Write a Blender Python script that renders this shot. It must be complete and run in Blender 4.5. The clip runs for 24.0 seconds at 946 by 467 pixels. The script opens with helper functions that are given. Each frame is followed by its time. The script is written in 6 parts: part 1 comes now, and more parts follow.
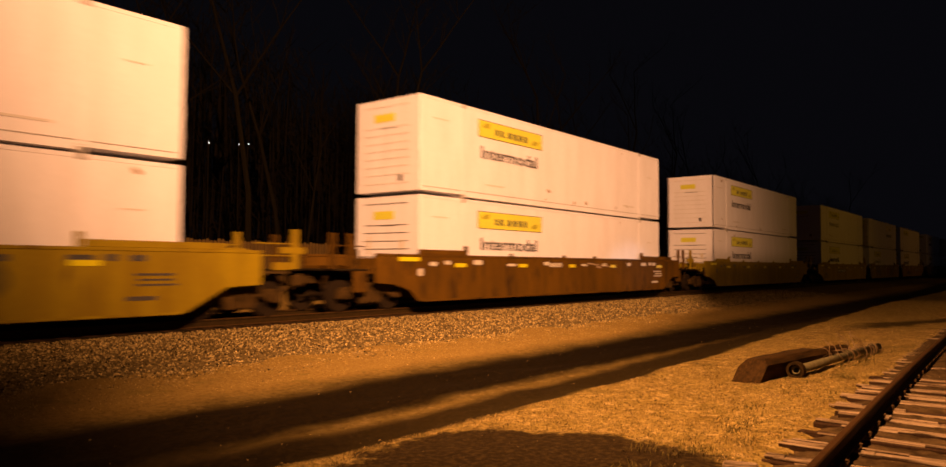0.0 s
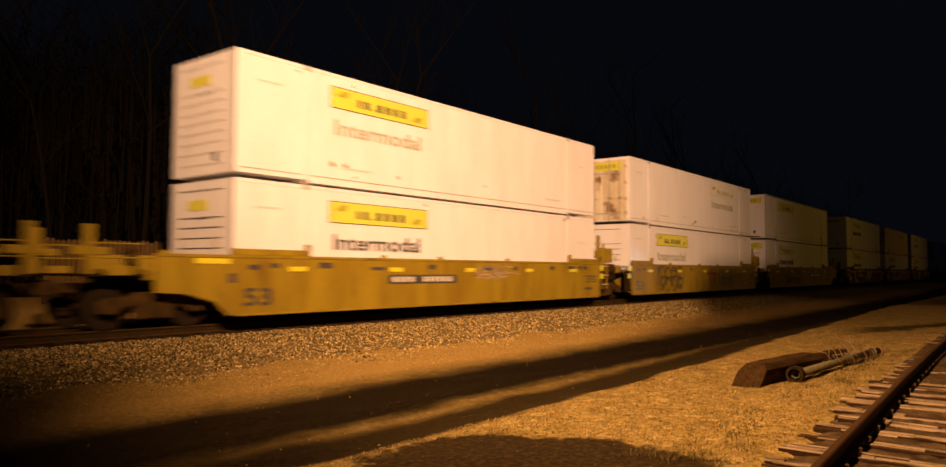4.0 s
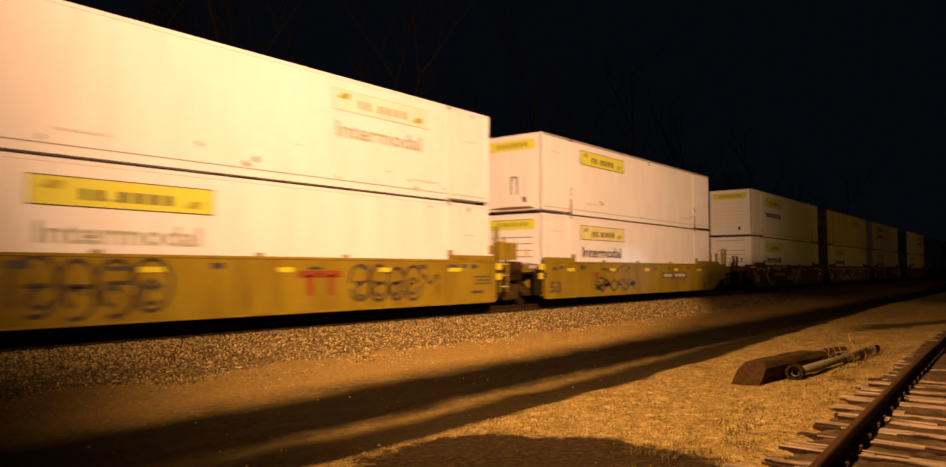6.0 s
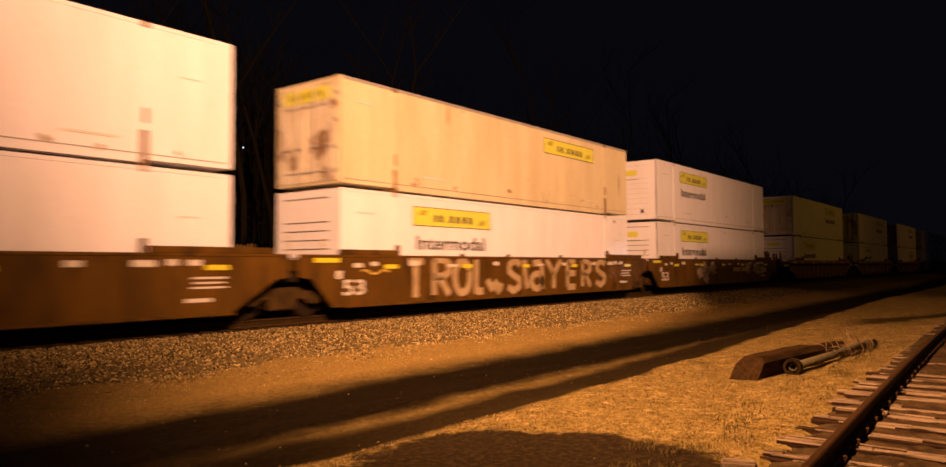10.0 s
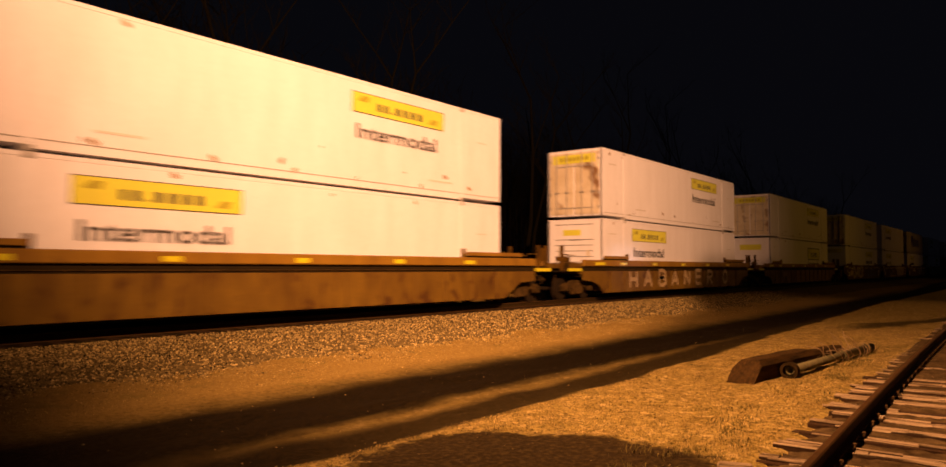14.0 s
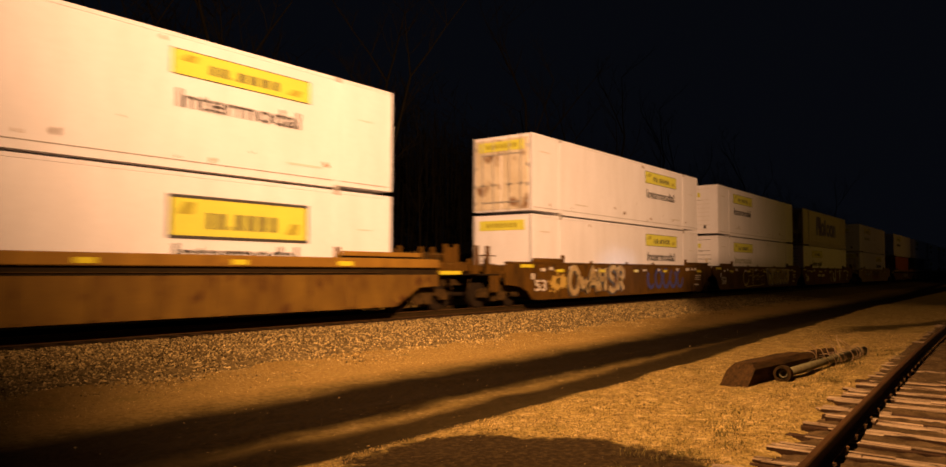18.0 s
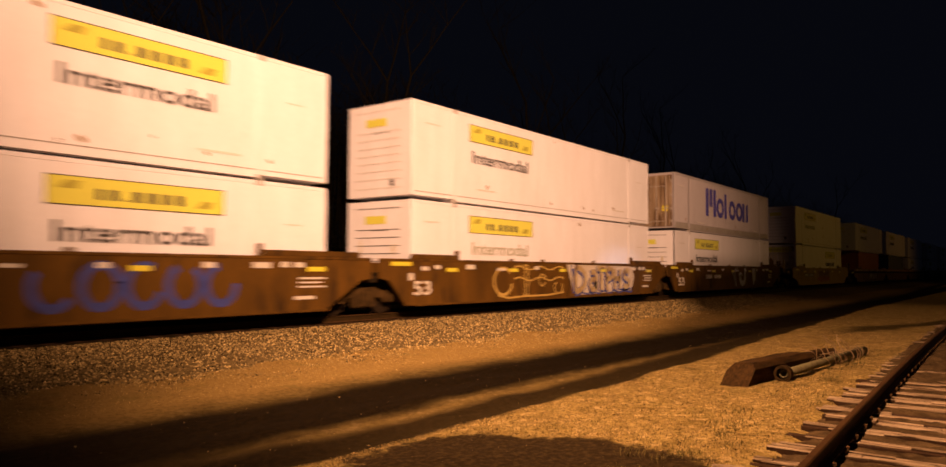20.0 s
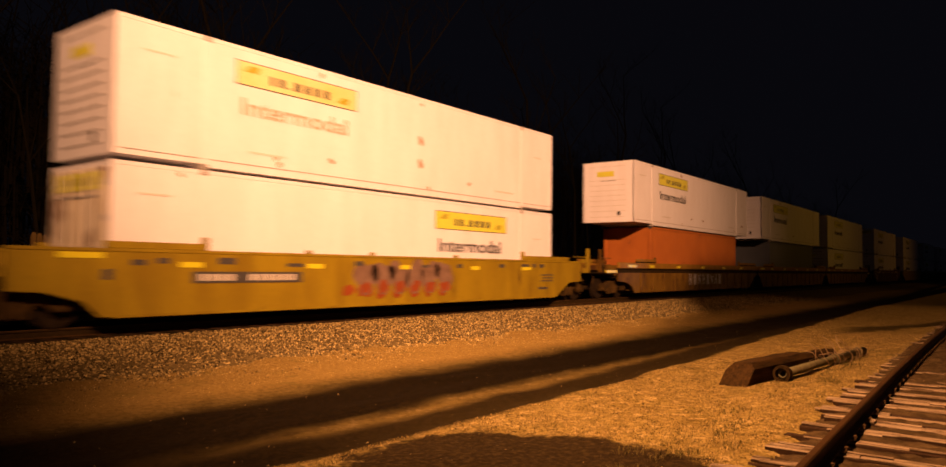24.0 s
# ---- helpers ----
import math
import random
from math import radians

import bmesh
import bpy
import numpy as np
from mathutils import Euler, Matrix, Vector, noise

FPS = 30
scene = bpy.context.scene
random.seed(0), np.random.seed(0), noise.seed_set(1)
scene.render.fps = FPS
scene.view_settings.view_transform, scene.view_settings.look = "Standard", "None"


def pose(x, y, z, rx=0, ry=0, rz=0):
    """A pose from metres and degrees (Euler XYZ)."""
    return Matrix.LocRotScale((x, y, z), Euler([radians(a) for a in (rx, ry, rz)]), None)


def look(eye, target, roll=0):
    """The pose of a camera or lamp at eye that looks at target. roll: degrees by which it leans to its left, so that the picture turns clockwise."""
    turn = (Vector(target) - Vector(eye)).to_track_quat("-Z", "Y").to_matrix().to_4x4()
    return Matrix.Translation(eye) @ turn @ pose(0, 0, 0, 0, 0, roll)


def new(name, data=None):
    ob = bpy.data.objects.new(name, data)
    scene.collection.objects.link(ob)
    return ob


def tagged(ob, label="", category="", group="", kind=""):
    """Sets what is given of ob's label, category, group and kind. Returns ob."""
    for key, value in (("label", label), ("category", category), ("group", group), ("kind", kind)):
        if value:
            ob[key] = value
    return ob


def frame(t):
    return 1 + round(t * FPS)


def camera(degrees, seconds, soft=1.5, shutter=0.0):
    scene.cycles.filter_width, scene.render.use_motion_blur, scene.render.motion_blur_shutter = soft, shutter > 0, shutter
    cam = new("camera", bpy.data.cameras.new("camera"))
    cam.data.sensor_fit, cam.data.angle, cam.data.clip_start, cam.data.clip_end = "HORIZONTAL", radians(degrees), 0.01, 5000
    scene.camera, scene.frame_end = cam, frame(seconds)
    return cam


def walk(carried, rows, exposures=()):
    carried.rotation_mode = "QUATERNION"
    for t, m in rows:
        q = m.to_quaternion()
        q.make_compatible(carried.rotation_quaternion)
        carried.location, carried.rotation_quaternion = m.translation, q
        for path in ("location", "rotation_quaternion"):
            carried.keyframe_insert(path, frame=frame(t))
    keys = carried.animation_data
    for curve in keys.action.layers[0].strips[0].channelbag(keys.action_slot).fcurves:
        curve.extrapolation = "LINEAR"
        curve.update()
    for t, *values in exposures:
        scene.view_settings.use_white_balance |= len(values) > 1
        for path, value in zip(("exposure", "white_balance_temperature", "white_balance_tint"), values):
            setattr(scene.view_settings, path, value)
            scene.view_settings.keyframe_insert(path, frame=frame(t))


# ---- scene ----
# Night goods yard: a double-stack container train passes a fixed, hand-held camera.
# World: camera over the origin, the train runs along x towards -x, its centre line at y = 15.295.
cam = camera(65.82, 24.0, soft=1.5, shutter=0.6)
EYE_Z = 1.6
RAIL_Z = 0.382          # rail head of the main line
LINE_Y = 15.295         # centre line of the main line
LAMP = (-7.0, -16.0, 17.0)      # flood lamp on a high mast

# seconds, heading from +y towards +x, tilt, lean
PATH = [
    (0.0, 51.71, 2.50, 0.35), (0.5, 51.69, 2.53, 0.23), (1.0, 51.70, 2.56, 0.17), (1.5, 51.72, 2.58, 0.19),
    (2.0, 51.74, 2.62, 0.24), (2.5, 51.76, 2.69, 0.27), (4.5, 51.77, 2.91, 0.28), (5.0, 51.78, 2.91, 0.15),
    (5.5, 51.80, 2.90, 0.05), (6.0, 51.84, 2.84, 0.00), (6.5, 51.88, 2.73, -0.01), (7.0, 51.91, 2.62, -0.03),
    (7.5, 51.91, 2.56, -0.05), (8.0, 51.91, 2.54, -0.05), (8.5, 51.92, 2.54, -0.05), (9.0, 51.95, 2.55, -0.08),
    (9.5, 51.98, 2.56, -0.18), (10.0, 52.01, 2.56, -0.31), (10.5, 52.02, 2.55, -0.40), (12.5, 52.10, 2.55, -0.19),
    (13.0, 52.11, 2.63, -0.11), (13.5, 52.13, 2.66, -0.01), (14.0, 52.15, 2.67, 0.12), (14.5, 52.17, 2.71, 0.22),
    (15.0, 52.22, 2.80, 0.25), (15.5, 52.31, 2.90, 0.26), (16.0, 52.39, 2.94, 0.30), (16.5, 52.45, 2.94, 0.35),
    (17.0, 52.49, 2.92, 0.33), (17.5, 52.54, 2.90, 0.25), (18.0, 52.59, 2.89, 0.22), (18.5, 52.62, 2.86, 0.27),
    (20.5, 52.54, 2.86, 0.27), (21.0, 52.56, 2.86, 0.23), (21.5, 52.57, 2.82, 0.27), (22.0, 52.57, 2.75, 0.34),
    (22.5, 52.59, 2.69, 0.36), (23.0, 52.61, 2.67, 0.39), (23.5, 52.60, 2.69, 0.48), (24.0, 52.56, 2.71, 0.65),
]
walk(cam, [(t, pose(0, 0, EYE_Z, 90 + tilt, 0, -head) @ pose(0, 0, 0, 0, 0, lean)) for t, head, tilt, lean in PATH],
     exposures=[(0.0, 3.0, 7250, 20), (1.0, 3.0, 6650, 14), (2.0, 3.0, 5650, -1), (4.5, 3.0, 6050, 2), (5.0, 3.0, 6100, 1), (6.0, 3.0, 5850, -1), (7.0, 3.0, 5850, 4), (8.0, 3.0, 5900, 10), (9.0, 3.0, 6350, 19),
                (10.0, 3.0, 6400, 21), (13.0, 3.0, 6800, 20), (14.0, 3.0, 6850, 19), (15.0, 3.0, 7000, 14), (16.0, 3.0, 6350, 8), (17.0, 3.0, 5850, 0), (18.5, 3.0, 6000, 6), (20.5, 3.0, 5650, 15),
                (21.0, 3.0, 5650, 15), (22.0, 3.0, 5850, 1), (23.0, 3.0, 7000, 12), (24.0, 3.0, 6850, 23)])

# ---- light ----
world = bpy.data.worlds.new("night_sky")
scene.world = world
world.use_nodes = True
wn, wl = world.node_tree.nodes, world.node_tree.links
wn["Background"].inputs["Color"].default_value = (0.40, 0.43, 0.66, 1)
wn["Background"].inputs["Strength"].default_value = 0.00065


def spot(name, eye, target, watts, color, degrees, blend, radius):
    d = bpy.data.lights.new(name, "SPOT")
    d.energy, d.color, d.spot_size, d.spot_blend, d.shadow_soft_size = watts, color, radians(degrees), blend, radius
    ob = new(name, d)
    ob.matrix_world = look(eye, target)
    return ob


SODIUM = (1.0, 0.50, 0.24)
# a flood lamp on its pole behind the siding, aimed along the line
spot("sodium_lamp_light", LAMP, (12.25, 6.95, 10.2), 22600, SODIUM, 50.2, 0.95, 0.45)
# a second lamp over the yard, out of sight beside the line, that lights the grass by the siding
spot("yard_lamp_light", (1.8, 6.3, 13.0), (11.6, 4.0, 0.0), 2850, SODIUM, 72, 0.9, 0.2)
spot("far_sodium_lamp_light", (66, -16, 12.0), (60, 14, 1.5), 250, (1.0, 0.50, 0.03), 110, 0.9, 0.3)
spot("distant_sodium_lamp_light", (112, -14, 11.0), (104, 14, 2.5), 170, (1.0, 0.44, 0.03), 105, 0.9, 0.3)
# added fill light that lifts the far ground the wall leaves dark
spot("second_yard_lamp_light", (38, -3, 11.0), (33, 9, 0.0), 130, SODIUM, 92, 0.9, 0.2)
spot("street_lamp_light", (74, -13, 8.5), (26, 14, 3), 150, SODIUM, 40, 0.8, 0.3)
spot("white_yard_lamp_light", (66, -9.5, 2.6), (28.6, 14, 1.5), 520, (0.62, 0.78, 1.0), 3.6, 1.0, 0.3)


# ---- materials ----
def mat(name, base, second=None, rough=0.6, metal=0.0, scale=6.0, grain=60.0, amount=0.5, bump=0.15, stretch=(1, 1, 1), spec=0.4,
        stain=None, stain_cut=0.6, stain_scale=1.2, glow=0.0):
    """Two-scale procedural surface: base mottled towards second, with shaped stains and fine relief."""
    m = bpy.data.materials.new(name)
    m.use_nodes = True
    n, l = m.node_tree.nodes, m.node_tree.links
    b = n["Principled BSDF"]
    b.inputs["Roughness"].default_value, b.inputs["Metallic"].default_value = rough, metal
    b.inputs["Specular IOR Level"].default_value = spec
    tc, mp, inf = n.new("ShaderNodeTexCoord"), n.new("ShaderNodeMapping"), n.new("ShaderNodeObjectInfo")
    mp.inputs["Scale"].default_value = stretch
    l.new(tc.outputs["Object"], mp.inputs["Vector"])
    mul = n.new("ShaderNodeMath")
    mul.operation, mul.inputs[1].default_value = "MULTIPLY", 37.0
    l.new(inf.outputs["Random"], mul.inputs[0])

    def tex(s, detail):
        t = n.new("ShaderNodeTexNoise")
        t.noise_dimensions = "4D"
        t.inputs["Scale"].default_value, t.inputs["Detail"].default_value = s, detail
        l.new(mp.outputs["Vector"], t.inputs["Vector"])
        l.new(mul.outputs[0], t.inputs["W"])
        return t

    def ramp(src, lo, hi):
        r = n.new("ShaderNodeMapRange")
        r.inputs["From Min"].default_value, r.inputs["From Max"].default_value = lo, hi
        l.new(src, r.inputs["Value"])
        return r.outputs["Result"]

    def mix(fac, a, c, k=None):
        x = n.new("ShaderNodeMix")
        x.data_type = "RGBA"
        for v, i in ((a, 6), (c, 7)):
            if isinstance(v, tuple):
                x.inputs[i].default_value = (*v, 1)
            else:
                l.new(v, x.inputs[i])
        l.new(fac, x.inputs[0])
        return x.outputs[2]

    big, fine = tex(scale, 4), tex(grain, 3)
    second = second or tuple(c * 0.7 for c in base)
    f = n.new("ShaderNodeMath")
    f.operation, f.inputs[1].default_value = "MULTIPLY", amount
    l.new(ramp(big.outputs["Fac"], 0.35, 0.68), f.inputs[0])
    col = mix(f.outputs[0], base, second)
    g = n.new("ShaderNodeMath")
    g.operation, g.inputs[1].default_value = "MULTIPLY", 0.35 * amount
    l.new(ramp(fine.outputs["Fac"], 0.4, 0.7), g.inputs[0])
    col = mix(g.outputs[0], col, tuple(c * 0.55 for c in second))
    if stain:
        st = tex(stain_scale, 6)
        col = mix(ramp(st.outputs["Fac"], stain_cut, stain_cut + 0.09), col, stain)
    l.new(col, b.inputs["Base Color"])
    if bump:
        bp = n.new("ShaderNodeBump")
        bp.inputs["Strength"].default_value, bp.inputs["Distance"].default_value = bump, 0.02
        l.new(fine.outputs["Fac"], bp.inputs["Height"])
        l.new(bp.outputs["Normal"], b.inputs["Normal"])
    if glow:
        b.inputs["Emission Color"].default_value, b.inputs["Emission Strength"].default_value = (*base, 1), glow
    return m


WHITE = mat("white_container_paint", (0.79, 0.765, 0.78), (0.65, 0.615, 0.60), 0.34, scale=0.9, grain=22, amount=0.5, bump=0.05, stretch=(2.2, 2.2, 0.5), spec=0.45, stain=(0.40, 0.29, 0.18), stain_cut=0.71, stain_scale=2.2)
TAN = mat("yellowed_container_paint", (0.66, 0.575, 0.36), (0.53, 0.43, 0.235), 0.55, scale=0.9, grain=22, amount=0.8, bump=0.06, stretch=(2, 2, 0.3), stain=(0.28, 0.17, 0.06), stain_cut=0.66, stain_scale=1.5)
GREY = mat("grey_corrugated_paint", (0.42, 0.385, 0.39), (0.33, 0.295, 0.29), 0.5, scale=1.0, grain=20, amount=0.5, bump=0.05, stretch=(2, 2, 0.3))
ORANGE = mat("red_oxide_container_paint", (0.40, 0.125, 0.022), (0.27, 0.08, 0.018), 0.55, scale=1.2, amount=0.6, spec=0.2, stain=(0.12, 0.05, 0.02), stain_cut=0.66)
SLATE = mat("slate_container_paint", (0.10, 0.11, 0.13), (0.06, 0.065, 0.075), 0.5, scale=1.2, amount=0.5)
EDGE = mat("galvanised_rail", (0.42, 0.39, 0.35), (0.28, 0.24, 0.20), 0.5, metal=0.3, scale=3, amount=0.6)
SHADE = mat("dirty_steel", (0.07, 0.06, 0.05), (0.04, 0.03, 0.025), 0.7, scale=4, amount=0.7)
RUST = mat("rust_streak", (0.11, 0.050, 0.010), (0.20, 0.11, 0.03), 0.85, scale=5, grain=40, amount=0.8, stretch=(3, 3, 0.8))
GREYSTAIN = mat("rust_stained_grey_door", (0.33, 0.25, 0.16), (0.20, 0.13, 0.06), 0.6, scale=1.6, amount=0.9, stretch=(2, 2, 0.5), stain=(0.10, 0.055, 0.02), stain_cut=0.52)
GRIMY = mat("brown_grime", (0.40, 0.28, 0.16), (0.22, 0.14, 0.07), 0.8, scale=12, amount=0.9, bump=0.0, spec=0.1)
DOORSTAIN = mat("stained_door_paint", (0.68, 0.60, 0.45), (0.50, 0.40, 0.24), 0.5, scale=1.6, amount=0.7, stain=(0.20, 0.11, 0.05), stain_cut=0.55)
SIGN = mat("yellow_sign_film", (0.655, 0.64, 0.070), (0.585, 0.555, 0.070), 0.45, scale=2, amount=0.6, bump=0.02, spec=0.25)
SIGN_PALE = mat("sun_bleached_sign_film", (0.74, 0.69, 0.36), (0.64, 0.57, 0.20), 0.5, scale=1.6, amount=0.9, bump=0.02)
SIGN_FADED = mat("faded_sign_film", (0.76, 0.72, 0.63), (0.66, 0.61, 0.50), 0.5, scale=2, amount=0.6, bump=0.02)
SIGN_MARK = mat("sign_scroll_film", (0.33, 0.30, 0.03), (0.42, 0.38, 0.04), 0.5, scale=9, amount=0.8, bump=0.0)
INK = mat("black_lettering", (0.05, 0.045, 0.04), (0.08, 0.07, 0.06), 0.5, scale=8, amount=0.4, bump=0.0)
INK_FADED = mat("faded_lettering", (0.34, 0.34, 0.24), (0.42, 0.38, 0.30), 0.6, scale=8, amount=0.4, bump=0.0)
FAINT = mat("faint_stencil", (0.58, 0.54, 0.48), (0.70, 0.66, 0.60), 0.6, scale=8, amount=0.5, bump=0.0)
BLUE = mat("blue_lettering", (0.055, 0.05, 0.34), (0.07, 0.06, 0.38), 0.45, scale=5, amount=0.4, bump=0.0)
YELLOW = mat("mustard_car_paint", (0.275, 0.196, 0.008), (0.18, 0.115, 0.006), 0.6, spec=0.18, scale=1.0, grain=30, amount=0.9, bump=0.08, stretch=(1.7, 1.7, 0.45), stain=(0.085, 0.042, 0.009), stain_cut=0.63, stain_scale=1.6)
BROWN = mat("red_brown_car_paint", (0.110, 0.053, 0.0055), (0.060, 0.030, 0.0045), 0.7, scale=1.1, grain=30, amount=0.95, bump=0.08, stretch=(1.7, 1.7, 0.45), spec=0.06, stain=(0.038, 0.020, 0.005), stain_cut=0.56, stain_scale=1.9)
RUSTY = mat("rusty_tan_car_paint", (0.165, 0.092, 0.011), (0.092, 0.046, 0.007), 0.65, spec=0.15, scale=1.3, grain=30, amount=0.95, bump=0.12, stretch=(1.6, 1.6, 0.8), stain=(0.060, 0.024, 0.006), stain_cut=0.55, stain_scale=2.0)
CHORD = mat("orange_tan_chord_paint", (0.265, 0.142, 0.015), (0.17, 0.085, 0.011), 0.6, scale=1.4, grain=30, amount=0.8, bump=0.08, stretch=(1.5, 1.5, 1.0), spec=0.18, stain=(0.09, 0.045, 0.012), stain_cut=0.63, stain_scale=2.0)
UNDER = mat("under_frame_grime", (0.026, 0.017, 0.006), (0.013, 0.008, 0.004), 0.85, scale=4, amount=0.7, spec=0.05)
TRUCK = mat("dusty_cast_steel", (0.070, 0.040, 0.011), (0.014, 0.009, 0.003), 0.9, scale=5, amount=0.8, bump=0.2, spec=0.05)
WHEEL = mat("worn_wheel_steel", (0.022, 0.014, 0.007), (0.012, 0.008, 0.004), 0.8, metal=0.0, scale=6, amount=0.6, spec=0.05)
REFLECT = mat("yellow_reflector", (0.62, 0.55, 0.02), (0.56, 0.48, 0.02), 0.3, scale=9, amount=0.3, bump=0.0)
STENCIL = mat("cream_stencil", (0.60, 0.55, 0.46), (0.46, 0.40, 0.32), 0.6, scale=9, amount=0.6, bump=0.0)
G_CREAM = mat("cream_spray_paint", (0.50, 0.40, 0.20), (0.26, 0.17, 0.06), 0.65, scale=2.5, amount=0.95, bump=0.0, spec=0.15, stain=(0.12, 0.06, 0.02), stain_cut=0.60, stain_scale=2.2)
G_BLACK = mat("black_spray_paint", (0.035, 0.03, 0.025), (0.07, 0.05, 0.03), 0.5, scale=4, amount=0.6, bump=0.0)
TIMBER = mat("tarred_timber", (0.075, 0.040, 0.011), (0.022, 0.013, 0.005), 0.85, scale=4, grain=40, amount=0.9, bump=0.5, stretch=(6, 0.7, 6), spec=0.04)
G_COBALT = mat("cobalt_spray_paint", (0.05, 0.06, 0.24), (0.04, 0.045, 0.14), 0.55, scale=4, amount=0.6, bump=0.0, spec=0.15)
G_WHITE = mat("white_spray_paint", (0.56, 0.49, 0.37), (0.36, 0.28, 0.18), 0.6, scale=3, amount=0.7, bump=0.0, spec=0.2)
G_TROLL = mat("worn_cream_spray_paint", (0.44, 0.33, 0.18), (0.30, 0.205, 0.095), 0.65, scale=2.0, amount=0.9, bump=0.0, spec=0.15)
G_SPLASH = mat("dusty_pink_spray_paint", (0.42, 0.33, 0.25), (0.20, 0.13, 0.07), 0.7, scale=3.5, grain=25, amount=1.0, bump=0.0, spec=0.1, stain=(0.10, 0.05, 0.015), stain_cut=0.56, stain_scale=4.0)
G_BLUE = mat("blue_spray_paint", (0.022, 0.024, 0.058), (0.050, 0.030, 0.014), 0.6, scale=2.5, amount=0.95, bump=0.0, spec=0.15)
G_YEL = mat("yellow_spray_paint", (0.48, 0.33, 0.06), (0.36, 0.22, 0.05), 0.6, scale=4, amount=0.6, bump=0.0)
G_RED = mat("red_spray_paint", (0.25, 0.055, 0.014), (0.16, 0.04, 0.012), 0.6, scale=4, amount=0.7, bump=0.0, spec=0.15)
G_GREY = mat("silver_spray_paint", (0.36, 0.34, 0.32), (0.26, 0.23, 0.21), 0.5, scale=4, amount=0.6, bump=0.0)
G_MAUVE = mat("mauve_spray_paint", (0.20, 0.125, 0.085), (0.12, 0.07, 0.045), 0.6, scale=4, amount=0.8, bump=0.0, spec=0.15)
RAIL = mat("rusty_rail_steel", (0.032, 0.019, 0.005), (0.018, 0.011, 0.003), 0.7, metal=0.0, scale=9, amount=0.7, bump=0.2, spec=0.08)
RAIL_TOP = mat("worn_head_and_lit_foot", (0.075, 0.038, 0.012), (0.035, 0.018, 0.006), 0.5, metal=0.0, scale=9, amount=0.7, spec=0.08)
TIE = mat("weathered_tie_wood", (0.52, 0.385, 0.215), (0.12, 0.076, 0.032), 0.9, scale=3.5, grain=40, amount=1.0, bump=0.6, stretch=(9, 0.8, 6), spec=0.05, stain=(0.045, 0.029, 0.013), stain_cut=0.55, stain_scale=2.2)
TIE_DARK = mat("creosoted_and_shaded_tie_wood", (0.060, 0.032, 0.013), (0.030, 0.017, 0.008), 0.85, scale=5, grain=45, amount=0.7, bump=0.4, stretch=(0.7, 6, 6), spec=0.08)
SOIL = mat("dirt_between_ties", (0.115, 0.075, 0.030), (0.035, 0.022, 0.009), 0.95, scale=6, grain=45, amount=0.95, bump=0.9, spec=0.02, stain=(0.17, 0.115, 0.045), stain_cut=0.62, stain_scale=9)
PLATE = mat("rust_crusted_plate", (0.15, 0.085, 0.030), (0.07, 0.04, 0.014), 0.85, scale=12, amount=0.8, bump=0.3, spec=0.15)
BED_SHADED = mat("train_shaded_ballast", (0.030, 0.020, 0.006), (0.014, 0.009, 0.004), 0.95, scale=7, grain=38, amount=0.8, bump=0.8, spec=0.05)
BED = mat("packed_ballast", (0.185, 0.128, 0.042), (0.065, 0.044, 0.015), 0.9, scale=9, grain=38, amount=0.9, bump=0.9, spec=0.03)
STONE = mat("ballast_stone", (0.40, 0.295, 0.110), (0.09, 0.060, 0.023), 0.85, scale=14, grain=80, amount=0.9, bump=0.3, spec=0.05)
CONCRETE = mat("weathered_pipe_concrete", (0.192, 0.166, 0.074), (0.104, 0.085, 0.036), 0.85, scale=7, grain=60, amount=0.8, bump=0.35, stain=(0.080, 0.068, 0.028), stain_cut=0.62, stain_scale=5, spec=0.08)
WIRE = mat("dull_wire", (0.50, 0.36, 0.18), (0.30, 0.20, 0.09), 0.6, metal=0.4, scale=20, amount=0.6)
STRAW = mat("dead_grass", (0.52, 0.36, 0.12), (0.16, 0.105, 0.028), 0.9, scale=2.6, grain=18, amount=1.0, bump=0.0, spec=0.1)
GREENISH = mat("weed_green", (0.16, 0.115, 0.012), (0.09, 0.065, 0.009), 0.85, scale=8, amount=0.7, bump=0.0)
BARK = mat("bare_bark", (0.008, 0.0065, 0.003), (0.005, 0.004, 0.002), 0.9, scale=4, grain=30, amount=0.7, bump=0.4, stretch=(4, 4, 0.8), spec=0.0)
FENCE = mat("weathered_fence_board", (0.085, 0.052, 0.014), (0.05, 0.03, 0.009), 0.9, scale=4, grain=30, amount=0.8, bump=0.3, stretch=(5, 5, 0.6), spec=0.1)
WALL = mat("plain_brick_red_wall", (0.20, 0.10, 0.06), (0.13, 0.07, 0.045), 0.9, scale=2, amount=0.6, bump=0.3)
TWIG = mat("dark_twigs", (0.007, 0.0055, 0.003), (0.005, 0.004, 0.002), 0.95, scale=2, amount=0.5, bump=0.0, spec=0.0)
SPARK = mat("distant_window_glow", (0.85, 0.92, 1.0), None, 0.5, amount=0.0, bump=0.0, glow=0.3)


